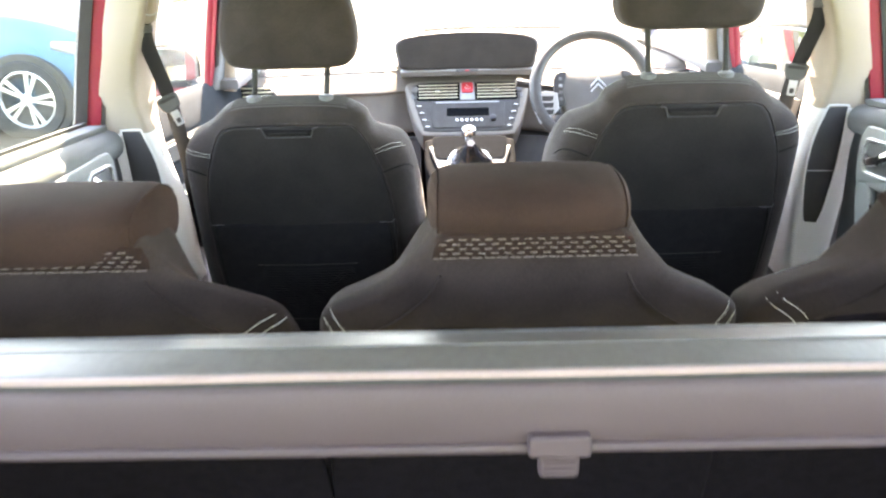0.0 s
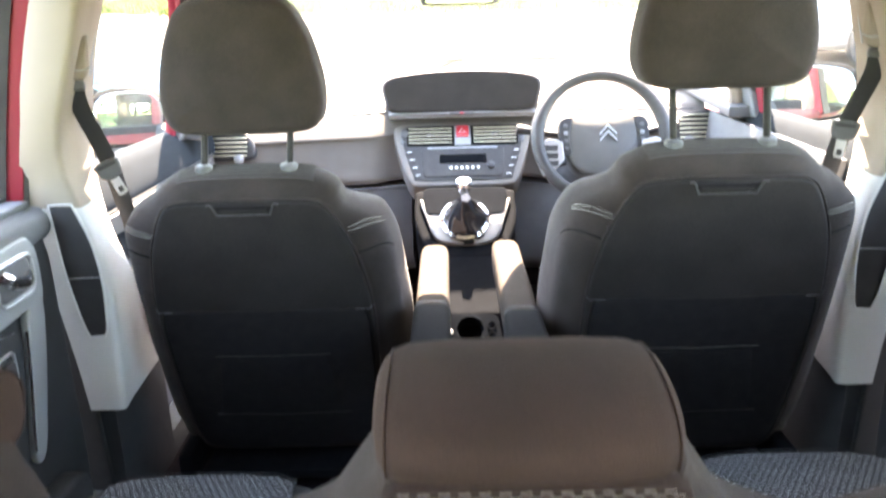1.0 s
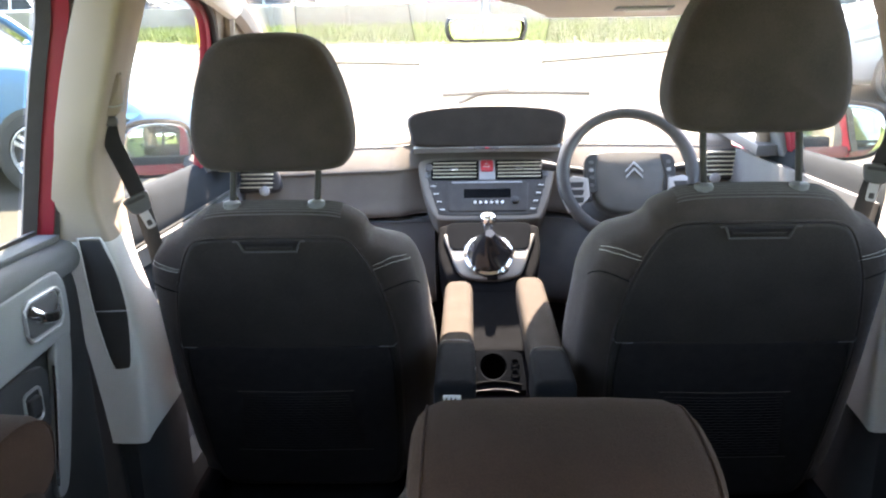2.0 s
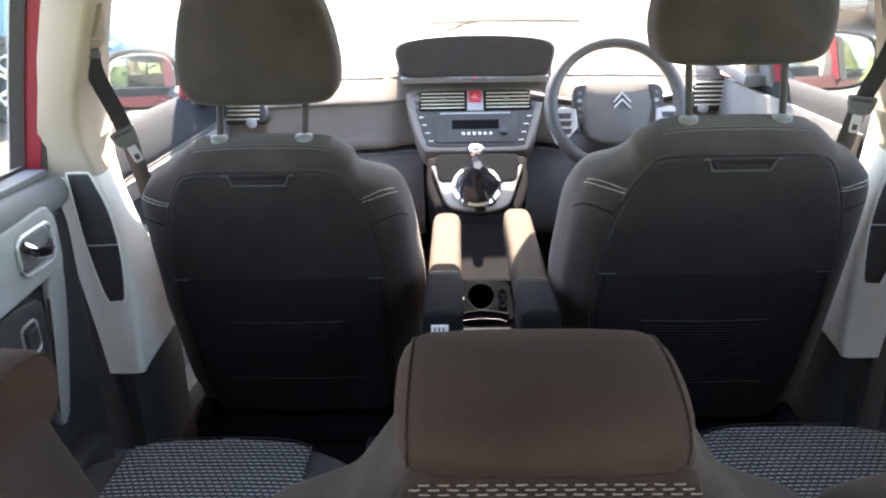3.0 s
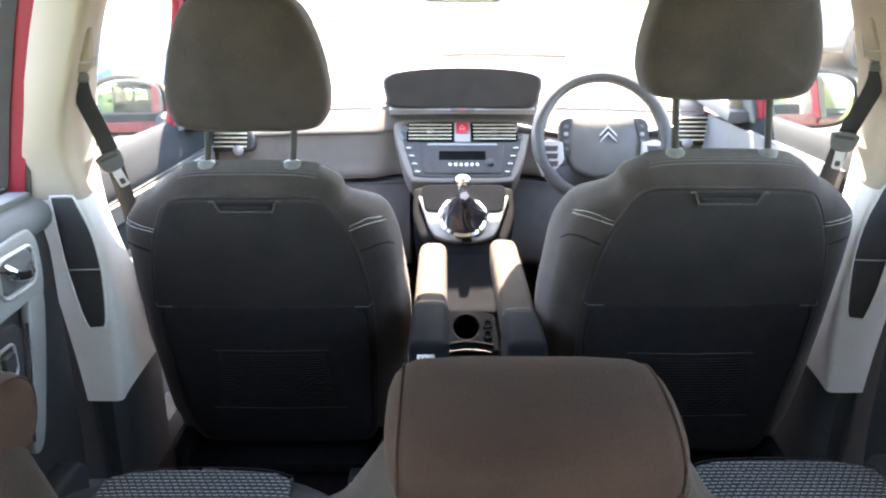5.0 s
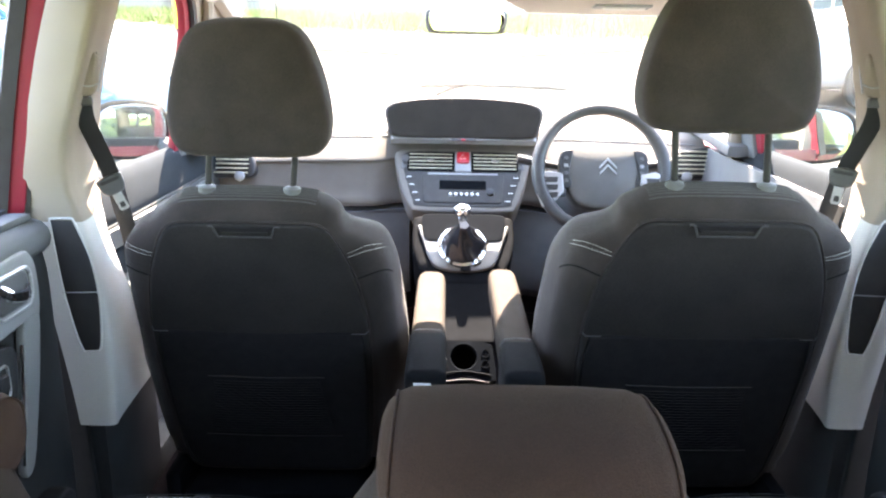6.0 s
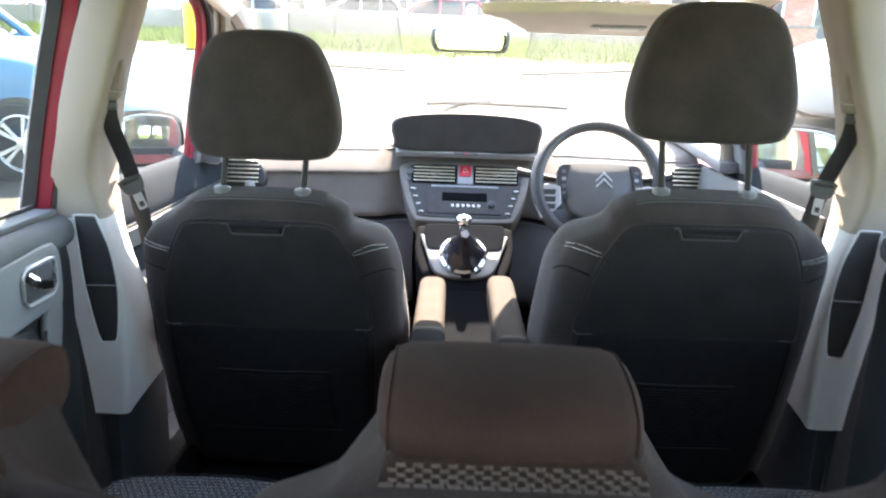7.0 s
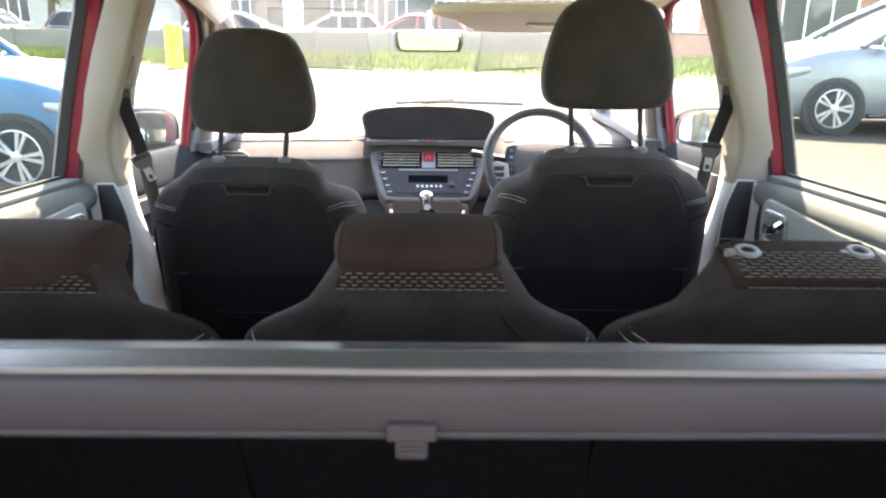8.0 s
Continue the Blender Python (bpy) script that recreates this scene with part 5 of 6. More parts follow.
CP = plane((0.0, 2.31, 0.55), (0, 0.6, 0.8))


def holed_plate(outline, centre, r, m, depth, n=40):
    """A plate of some thickness with a round well sunk into it."""
    bm = bmesh.new()
    pts = [Vector(q[:2]) for q in outline]
    rim, edge = [], []
    for i in range(n):
        a = 2 * math.pi * i / n
        d = Vector((math.cos(a), math.sin(a)))
        far = 1.0
        for p, q in zip(pts, pts[1:] + pts[:1]):
            e = q - p
            den = d.x * e.y - d.y * e.x
            if abs(den) > 1e-9:
                k = ((p.x - centre[0]) * e.y - (p.y - centre[1]) * e.x) / den
                f = ((p.x - centre[0]) * d.y - (p.y - centre[1]) * d.x) / den
                if k > 0 and -1e-6 <= f <= 1 + 1e-6:
                    far = min(far, k)
        rim.append((centre[0] + d.x * r, centre[1] + d.y * r))
        edge.append((centre[0] + d.x * far, centre[1] + d.y * far))
    rings = [[m @ Vector((x, y, w)) for x, y in ring] for ring, w in ((edge, -depth), (edge, -0.003), ([(x * 0.985, y * 0.985) for x, y in edge], 0.0), ([(centre[0] + (x - centre[0]) * 1.06, centre[1] + (y - centre[1]) * 1.06) for x, y in rim], 0.001), (rim, -0.002), (rim, -depth))]
    return loft(rings, True, True, bm)


deck = part("cup_deck", holed_plate(spline([(-0.050, 0.040), (0.010, 0.043), (0.072, 0.040), (0.082, 0.010), (0.090, -0.056), (0.080, -0.064), (0.010, -0.066), (-0.062, -0.064), (-0.066, -0.056), (-0.060, 0.0)], 3), (0.002, 0.0), 0.0345, CP, 0.06), SHADED_CONSOLE, tun, "dark satin deck with a round cup holder")
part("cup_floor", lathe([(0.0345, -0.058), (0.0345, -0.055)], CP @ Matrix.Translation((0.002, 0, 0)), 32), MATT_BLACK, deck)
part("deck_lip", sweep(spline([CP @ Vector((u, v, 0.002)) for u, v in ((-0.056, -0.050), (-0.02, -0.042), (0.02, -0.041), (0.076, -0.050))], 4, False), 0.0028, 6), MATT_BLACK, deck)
for v in (0.0105, -0.0185):
    pm = CP @ Matrix.Translation((0.0605, v, 0))
    ring = part("socket_ring", lathe([(0.0085, -0.002), (0.0090, 0.003), (0.0120, 0.003), (0.0128, -0.002)], pm, 20), SHADED_CONSOLE, deck)
    part("socket_lid", lathe([(0.0084, -0.001), (0.0084, 0.001)], pm, 16), MATT_BLACK, ring)
part("bolt", lathe([(0.006, -0.002), (0.006, 0.003), (0.004, 0.005)], CP @ Matrix.Translation((-0.050, -0.006, 0)), 12), SILVER, deck)
part("tray_edge", sweep(spline([CP @ Vector((u, v, 0.003)) for u, v in (((-0.0880, -0.0716), (-0.0697, -0.0655), (-0.0500, -0.0670), (0.0003, -0.0609), (0.0459, -0.0641), (0.0702, -0.0703)))], 3, False), 0.0009, 6), DARK, deck, "thin pale edge of the tray")
part("side_slot", slab(rect(-0.058, -0.040, -0.034, -0.020, 0.004), CP @ Matrix.Translation((0, 0, 0.0015)), 0.004, 0.001), MATT_BLACK, deck)

# ---- steering wheel ----
wheel = thing("steering_wheel", (0.388, 2.62, 0.90), "grey leather steering wheel with silver spoke trims", "steering wheel")
W = plane((0.388, 2.56, 1.023), (0, 0.4, 0.9))
part("rim", sweep([W @ Vector((0.181 * math.cos(a), 0.181 * math.sin(a) * (1.0 if math.sin(a) > -0.8 else 0.985), 0)) for a in [2 * math.pi * i / 56 for i in range(56)]], 0.0192, 12, closed=True, side=W.to_3x3() @ Vector((0, 0, 1))), mat("wheel_leather", (0.030, 0.030, 0.032), 0.45, var=0.2, scale=60, bump=0.4, bscale=600), wheel)
hub_o = spline(both([(0.0, 0.078), (0.085, 0.074), (0.118, 0.056), (0.122, 0.02), (0.110, -0.04), (0.085, -0.088), (0.04, -0.108), (0.0, -0.11)]), 4)
hub = part("hub", slab(hub_o, W @ Matrix.Translation((0.008, 0, -0.012)), 0.07, 0.014, 4, dome=0.010), mat("hub_pad_plastic", (0.075, 0.073, 0.072), 0.5, var=0.15, scale=20, bump=0.3, bscale=900), wheel, "fixed grey hub pad")
for w in (-1, 1):
    part("button_wing", slab(spline([(w * 0.088, 0.058), (w * 0.122, 0.05), (w * 0.128, 0.0), (w * 0.118, -0.05), (w * 0.092, -0.045), (w * 0.098, 0.0)], 3), W @ Matrix.Translation((0.008, 0, -0.004)), 0.02, 0.004), BLACK, hub)
    for k in range(4):
        part("wheel_button", slab(rect(w * 0.108 - 0.006, w * 0.108 + 0.006, 0.035 - 0.022 * k - 0.005, 0.035 - 0.022 * k + 0.005, 0.003), W @ Matrix.Translation((0.008, 0, -0.001)), 0.004, 0.001), GREY if k == 1 else DARK, hub)
    part("spoke", slab([(w * 0.10, -0.030), (w * 0.178, -0.028), (w * 0.172, -0.085), (w * 0.10, -0.075)], W @ Matrix.Translation((0, 0, -0.006)), 0.02, 0.005), BLACK, wheel)
    tr = part("spoke_trim", slab([(w * 0.190, -0.022), (w * 0.184, -0.075), (w * 0.168, -0.112), (w * 0.130, -0.090), (w * 0.108, -0.064), (w * 0.112, -0.014), (w * 0.150, -0.006)], W @ Matrix.Translation((0, 0, 0.010)), 0.014, 0.003), SILVER, wheel, "satin silver spoke trim")
    for v0, v1 in ((-0.024, -0.040), (-0.046, -0.062), (-0.068, -0.084)):
        part("trim_opening", slab([(w * 0.162, v0), (w * 0.160, v1), (w * 0.128, v1), (w * 0.124, v0)], W @ Matrix.Translation((0, 0, 0.0115)), 0.006, 0.002), BLACK, tr)
for dv in (0.022, 0.004):
    part("emblem", loft([[W @ Vector((0.019 + u * g, v * g + dv, ww)) for u, v in ((-0.024, -0.011), (-0.024, -0.017), (0.0, 0.008), (0.024, -0.017), (0.024, -0.011), (0.0, 0.015))] for ww, g in ((-0.006, 1.0), (0.001, 1.0), (0.003, 0.94))]), BADGE, hub, "plain satin chevron badge")
part("column", sweep([W @ Vector((0, -0.01, -0.05)), W @ Vector((0, -0.02, -0.36))], [0.075, 0.085], 16), DARK, wheel)
for w in (-1, 1):
    part("stalk", sweep([W @ Vector((w * 0.06, 0.02, -0.075)), W @ Vector((w * 0.16, 0.035, -0.07)), W @ Vector((w * 0.235, 0.045, -0.06))], [0.010, 0.011, 0.014], 10), BLACK, wheel)

# ---- interior mirror ----
mir = thing("interior_mirror", (0, 2.9, 1.43), "black rear-view mirror below the windscreen top", "mirror")
aim = Vector((0.015, -1, -0.055))
uu = Vector((0, 0, 1)).cross(aim).normalized()
IM = axes((0.0, 2.868, 1.427), uu, aim.cross(uu))
mo = spline(both([(0.0, 0.040), (0.10, 0.039), (0.122, 0.030), (0.127, 0.0), (0.118, -0.030), (0.10, -0.038), (0.0, -0.039)]), 4)
part("housing", slab(mo, IM, 0.035, 0.010, 3, back_dome=0.01), BLACK, mir)
part("mirror_glass", slab([(p[0] * 0.93, p[1] * 0.86) for p in mo], IM @ Matrix.Translation((0, 0, 0.0025)), 0.004, 0.0012), MIRROR, mir, "bright mirror glass")
part("stem", sweep([(0.0, 2.89, 1.45), (0.0, 2.94, 1.49), (0.0, 2.985, 1.530)], [0.016, 0.014, 0.022], 10), BLACK, mir)

# ---- sun blind over the driver, clear visors ----
blind = thing("sun_blind", (0.33, 2.4, 1.48), "pale padded sun blind pulled forward over the driver", "sun visor")
bo = [(0.05, 2.20), (0.08, 2.34), (0.14, 2.50), (0.19, 2.545), (0.60, 2.545), (0.64, 2.50), (0.66, 2.20)]
BM = axes((0, 0, 1.478 + 2.5 * 0.10), (1, 0, 0), (0, 1, -0.10))
part("pad", slab([(u, (v) * 1.005) for u, v in spline(bo, 3)], BM, 0.028, 0.010), LINER, blind)
part("lamp_recess", rbox((0.30, 2.36, -0.034), (0.44, 2.41, -0.026), 0.003, 1, None, BM), GREY, blind)
part("lamp_lens", rbox((0.325, 2.372, -0.038), (0.425, 2.40, -0.030), 0.003, 1, None, BM), PALE, blind, "small pale lamp lens")
part("carrier", strap([(0.02, 2.18, 1.54), (0.34, 2.18, 1.552), (0.66, 2.18, 1.54)], (0, 1, 0.05), 0.16, 0.02), LINER, blind)
for s, x0, x1 in ((-1, -0.60, -0.215), (1, 0.18, 0.60)):
    vis = thing("clear_visor", (s * 0.4, 2.95, 1.40), "thin clear plastic visor hanging below the windscreen top", "sun visor", "clear visors")
    VM = plane((0, 2.955, 1.322), (0, -0.42, 1))
    sgn = [(x1, 0.0), (x0, 0.015), (x0 + 0.01, 0.235), (x1 - 0.03, 0.235)] if s < 0 else [(x0, 0.0), (x1, 0.03), (x1 - 0.01, 0.235), (x0 + 0.03, 0.235)]
    p = part("pane", slab(sgn, VM, 0.003, 0.001, 1), VISOR_GLASS, vis)
    p.visible_shadow = False
    part("rim", sweep([VM @ Vector((a, b, 0)) for a, b in sgn], 0.0026, 5, closed=True), MATT_BLACK, vis)

# ---- outside ----
ASPHALT = mat("sunlit_asphalt", (0.0215, 0.0186, 0.0138), 0.95, var=0.16, scale=0.7, bump=0.6, bscale=60)
GRASS = mat("grass_blades", (0.125, 0.150, 0.030), 0.8, var=0.45, scale=1.5)
EARTH = mat("grass_ground", (0.09, 0.12, 0.03), 1.0, var=0.35, scale=2, bump=0.8, bscale=20)
CONCRETE = mat("weathered_concrete", (0.165, 0.152, 0.135), 0.95, var=0.2, scale=1.2, bump=0.5, bscale=40)
RENDER = mat("house_render", (0.125, 0.112, 0.099), 0.95, var=0.12, scale=0.8, bump=0.4, bscale=30)
WHITE = mat("white_frame", (0.8, 0.8, 0.79), 0.5, var=0.05)
ROOF_TILE = mat("roof_tiles", (0.10, 0.075, 0.065), 0.9, var=0.25, scale=3, bump=0.5, bscale=15)
YELLOW = mat("yellow_paint", (0.75, 0.50, 0.02), 0.5, var=0.12, scale=8)
DARK_GLASS = mat("dark_window_glass", (0.03, 0.035, 0.04), 0.18, var=0.1, spec=0.12)
HOUSE_GLASS = mat("house_window_glass", (0.085, 0.09, 0.095), 0.15, var=0.35, scale=0.8, spec=0.3)
TYRE = mat("tyre_rubber", (0.025, 0.025, 0.026), 0.85, var=0.2, scale=40, bump=0.3, bscale=200)
ALLOY = mat("alloy_rim", (0.62, 0.62, 0.63), 0.3, 0.7, var=0.06)
BARK = mat("bark", (0.11, 0.08, 0.06), 0.95, var=0.3, scale=10, bump=0.8, bscale=40)
LEAF = mat("leaves", (0.06, 0.11, 0.03), 0.7, var=0.5, scale=2.5)
LAMP_LENS = mat("headlamp_lens", (0.35, 0.37, 0.38), 0.1, 0.3, var=0.1)

# brick for the far house: courses drawn in the wall's own plane
BRICK = mat("red_brick", (0.33, 0.13, 0.085), 0.95, var=0.25, scale=6, bump=0.5, bscale=60)
bn = BRICK.node_tree
bt = bn.nodes.new("ShaderNodeTexBrick")
bt.inputs["Scale"].default_value = 1.0
bt.inputs["Brick Width"].default_value, bt.inputs["Row Height"].default_value, bt.inputs["Mortar Size"].default_value = 0.225, 0.075, 0.008
bt.inputs["Color1"].default_value, bt.inputs["Color2"].default_value, bt.inputs["Mortar"].default_value = (0.36, 0.14, 0.09, 1), (0.27, 0.10, 0.07, 1), (0.38, 0.33, 0.28, 1)
btc, bmap = bn.nodes.new("ShaderNodeTexCoord"), bn.nodes.new("ShaderNodeMapping")
bmap.inputs["Rotation"].default_value = (radians(90), 0, 0)
bn.links.new(btc.outputs["Object"], bmap.inputs["Vector"])
bn.links.new(bmap.outputs[0], bt.inputs["Vector"])
bn.links.new(bt.outputs["Color"], bn.nodes["Principled BSDF"].inputs["Base Color"])


def outdoors(name, x, y, z=0.0, turn=0.0, label="", category="", group="", kind=""):
    return thing(name, (0, 0, 0), label, category, group, kind, pose(x, y, z, 0, 0, turn))


def dip(x, y):
    """The asphalt falls a little towards the blue car."""
    def ease(t):
        t = min(1.0, max(0.0, t))
        return t * t * (3 - 2 * t)
    return -0.17 * ease((-x - 1.6) / 1.8) * (1 - ease((y - 9.5) / 6)) * ease((y + 4) / 6) * (1 - ease((-x - 9) / 8))


ground = outdoors("ground", 0, 0, 0, 0, "pale sunlit asphalt of a car park", "ground", kind="structure")
part("asphalt", grid_sheet(lambda u, v: ((2 * u - 1) ** 3 * 900, 10 + (2 * v - 1) ** 3 * 900, dip((2 * u - 1) ** 3 * 900, 10 + (2 * v - 1) ** 3 * 900)), 120, 120, 0.3), ASPHALT, ground)

# grass verge along the low wall; edge swings a little
def verge_edge(x):
    return 20.4 - 0.42 * x * 0.5 + (0.9 if x < -8 else 0) + 0.25 * math.sin(x * 1.7) + 0.12 * math.sin(x * 5.1)


verge = outdoors("grass_verge", 0, 0, 0, 0, "bright green grass verge in front of a low wall", "grass verge", kind="structure")
part("soil", grid_sheet(lambda u, v: (-40 + 70 * u, (verge_edge(-40 + 70 * u) if -40 + 70 * u > -11 else 22.6) * (1 - v) + 25.5 * v, 0.02 + 0.14 * v), 80, 6, 0.1), EARTH, verge)


def grass_patch(name, count, place, h0, h1, label):
    rng = random.Random(7)
    vs, fs = [], []
    for _ in range(count):
        x, y, z = place(rng)
        h = rng.uniform(h0, h1)
        a = rng.uniform(0, math.pi)
        w = rng.uniform(0.012, 0.03)
        lx, ly = rng.uniform(-0.5, 0.5) * h, rng.uniform(-0.5, 0.5) * h
        dx, dy = math.cos(a) * w, math.sin(a) * w
        i = len(vs)
        vs += [(x - dx, y - dy, z), (x + dx, y + dy, z), (x + lx * 0.5 + dx * 0.6, y + ly * 0.5 + dy * 0.6, z + h * 0.6), (x + lx * 0.5 - dx * 0.6, y + ly * 0.5 - dy * 0.6, z + h * 0.6), (x + lx, y + ly, z + h)]
        fs += [(i, i + 1, i + 2, i + 3), (i + 3, i + 2, i + 4)]
    me = bpy.data.meshes.new(name)
    me.from_pydata(vs, [], fs)
    me.materials.append(GRASS)
    ob = new(name, me)
    return tagged(ob, label, "grass", kind="stuff")


def on_verge(rng):
    x = rng.uniform(-26, 16)
    e = verge_edge(x) if x > -11 else 22.6
    f = rng.random()
    return (x, e + 0.05 + (25.0 - e) * f, 0.015 + 0.14 * f)


grass_patch("verge_grass", 26000, on_verge, 0.10, 0.34, "rough sunlit verge grass with seed heads")

low_wall = outdoors("low_wall", -5, 25.3, 0, 0, "low weathered concrete boundary wall", "wall", kind="structure")
for i in range(18):
    x0 = -30 + 2.4 * i
    part("wall_panel", rbox((x0 + 0.01, -0.06, 0.0), (x0 + 2.39, 0.06, 0.90 + 0.012 * math.sin(i * 2.1)), 0.015, 2), CONCRETE, low_wall)
    part("wall_post", rbox((x0 - 0.07, -0.10, 0.0), (x0 + 0.07, 0.10, 0.97), 0.012, 2), CONCRETE, low_wall)


def parked_car(name, x, y, turn, paint, shape, label, group="parked cars", z=0.0, cab=0.0):
    """A parked car, nose towards its own -x, standing on the ground."""
    car = outdoors(name, x, y, z, turn, label, "car", group)
    L, Wd, sh, rf, hood = shape          # length, half width, shoulder, roof, bonnet height
    n = 30
    low = []
    for i in range(n + 1):
        f = i / n
        px = -L / 2 + L * f
        nose = min(1.0, f / 0.06)
        tail = min(1.0, (1 - f) / 0.05)
        e = math.sqrt(max(0.0, 1 - (1 - nose) ** 2)) * math.sqrt(max(0.0, 1 - (1 - tail) ** 2))
        w = Wd * (0.80 + 0.20 * min(1, f / 0.16)) * (0.86 + 0.14 * e) * (1 - 0.06 * max(0, (f - 0.8) / 0.2))
        if f < 0.27:
            zt = hood * (0.72 + 0.28 * math.sin(min(1, f / 0.24) * math.pi / 2)) * (0.82 + 0.18 * e)
            zt = min(zt, sh)
        else:
            zt = sh * (1 - 0.12 * (1 - tail))
        zb = 0.20 + 0.10 * (1 - e)
        low.append([Vector((px, yy, zz)) for yy, zz in (
            (-w * 0.90, zb), (-w, zb + 0.08), (-w * 1.0, zb + 0.30), (-w * 0.985, zt - 0.16), (-w * 0.955, zt - 0.03), (-w * 0.88, zt + 0.012), (-w * 0.5, zt + 0.05), (0, zt + 0.06),
            (w * 0.5, zt + 0.05), (w * 0.88, zt + 0.012), (w * 0.955, zt - 0.03), (w * 0.985, zt - 0.16), (w, zb + 0.30), (w, zb + 0.08), (w * 0.90, zb))])
    body = part("body", loft(low), paint, car, sharp=50)

    rings = []
    for k in (0.0, 0.25, 0.5, 0.75, 1.0):
        fr, bk = 0.235 + cab + (0.23 - cab * 0.5) * k ** 1.15, 0.965 - 0.10 * k ** 1.6
        z = sh - 0.02 + (rf - sh - 0.04) * k
        hw = Wd * (0.93 - 0.19 * k)
        ring = []
        for a in range(40):
            t = 2 * math.pi * a / 40
            cx, sx = math.cos(t), math.sin(t)
            mx, hl = (fr + bk) / 2, (bk - fr) / 2
            ring.append(Vector((-L / 2 + L * (mx + hl * math.copysign(abs(cx) ** 0.38, cx)), hw * math.copysign(abs(sx) ** 0.30, sx), z + (0.05 * abs(sx) * k))))
        rings.append(ring)
    part("windows", loft(rings), DARK_GLASS, car)
    cap = [[Vector((p.x * 1.0, p.y * s, p.z + dz)) for p in rings[-1]] for s, dz in ((1.02, -0.05), (1.025, -0.01), (0.97, 0.03), (0.80, 0.055), (0.4, 0.065))]
    part("roof", loft(cap), paint, car)
    for w in (-1, 1):
        for f0, f1 in ((0.24 + cab, 0.465 + cab * 0.5), (0.55, 0.555), (0.74, 0.745), (0.955, 0.86)):
            pa, pb = Vector((-L / 2 + L * f0, w * Wd * 0.925, sh)), Vector((-L / 2 + L * f1, w * Wd * 0.765, rf - 0.05))
            part("pillar", sweep([pa, (pa + pb) / 2 + Vector((0, w * 0.012, 0.03)), pb], 0.045, 8), paint, car)
        part("sill_strip", sweep([(-L * 0.222, w * Wd * 1.0, 0.24), (L * 0.20, w * Wd * 1.0, 0.24)], 0.03, 8), BLACK, car)
        part("waist_strip", sweep([(-L * 0.18, w * Wd * 0.955, sh - 0.012), (L * 0.40, w * Wd * 0.945, sh - 0.012)], 0.012, 6), CHROME, car)
        part("headlamp", sweep([(-L / 2 + 0.16, w * Wd * 0.62, hood * 0.66), (-L / 2 + 0.26, w * Wd * 0.80, hood * 0.68), (-L / 2 + 0.50, w * Wd * 0.94, hood * 0.74)], [0.06, 0.085, 0.03], 10), LAMP_LENS, car, "clear headlamp")
        part("tail_lamp", rbox((L / 2 - 0.20, w * Wd * 0.80 - 0.10, sh - 0.20), (L / 2 - 0.06, w * Wd * 0.80 + 0.10, sh - 0.02), 0.03), RED_LENS, car, "red tail lamp")
        part("side_mirror", sweep([(-L * (0.20 - cab), w * Wd * 0.93, sh + 0.03), (-L * (0.21 - cab), w * (Wd + 0.10), sh + 0.07), (-L * (0.20 - cab), w * (Wd + 0.17), sh + 0.07)], [0.03, 0.07, 0.06], 10), paint, car)
        part("door_line", sweep([(-L * 0.165, w * Wd * 0.998, 0.32), (-L * 0.165, w * Wd * 0.985, sh - 0.1)], 0.006, 5), BLACK, car)
        part("door_pull", sweep([(L * 0.04, w * Wd * 0.99, sh - 0.16), (L * 0.08, w * (Wd * 0.99 + 0.02), sh - 0.155), (L * 0.12, w * Wd * 0.99, sh - 0.16)], 0.014, 6), paint, car)
        for f in (0.185, 0.79):
            wx = -L / 2 + L * f
            wm = axes((wx, w * (Wd - 0.03), 0.325), (-w, 0, 0), (0, 0, 1))
            arch = part("arch", lathe([(0.375, -0.10), (0.375, 0.030), (0.365, 0.033), (0.30, 0.030)], wm, 36), BLACK, car)
            wh = part("wheel", lathe([(0.20, -0.20), (0.31, -0.19), (0.325, -0.14), (0.325, 0.02), (0.31, 0.05), (0.245, 0.058), (0.235, 0.04), (0.23, -0.1)], wm, 40), TYRE, car)
            rim = part("rim", lathe([(0.232, -0.02), (0.238, 0.045), (0.225, 0.05), (0.215, 0.03), (0.21, -0.02)], wm, 40), ALLOY, wh)
            part("brake_disc", lathe([(0.21, -0.06), (0.21, -0.03)], wm, 24), BLACK, wh)
            for k in range(10):
                a = 2 * math.pi * (k // 2) / 5 + (0.17 if k % 2 else -0.17)
                r = Matrix.Rotation(a, 4, "Z")
                part("spoke", slab([(0.030, -0.011), (0.220, -0.020), (0.220, 0.020), (0.030, 0.011)], wm @ r @ Matrix.Translation((0, 0, 0.042)), 0.022, 0.006, 1), ALLOY, wh)
            part("hub_cap", lathe([(0.05, 0.0), (0.05, 0.046), (0.03, 0.052)], wm, 16), ALLOY, wh)
    part("lower_grille", rbox((-L / 2 + 0.03, -Wd * 0.55, 0.30), (-L / 2 + 0.12, Wd * 0.55, 0.42), 0.02), BLACK, car)
    return car


def paint(name, rgb, metal=0.15, rough=0.3, coat=0.6):
    return mat(name, rgb, rough, metal, var=0.06, scale=3, coat=coat)


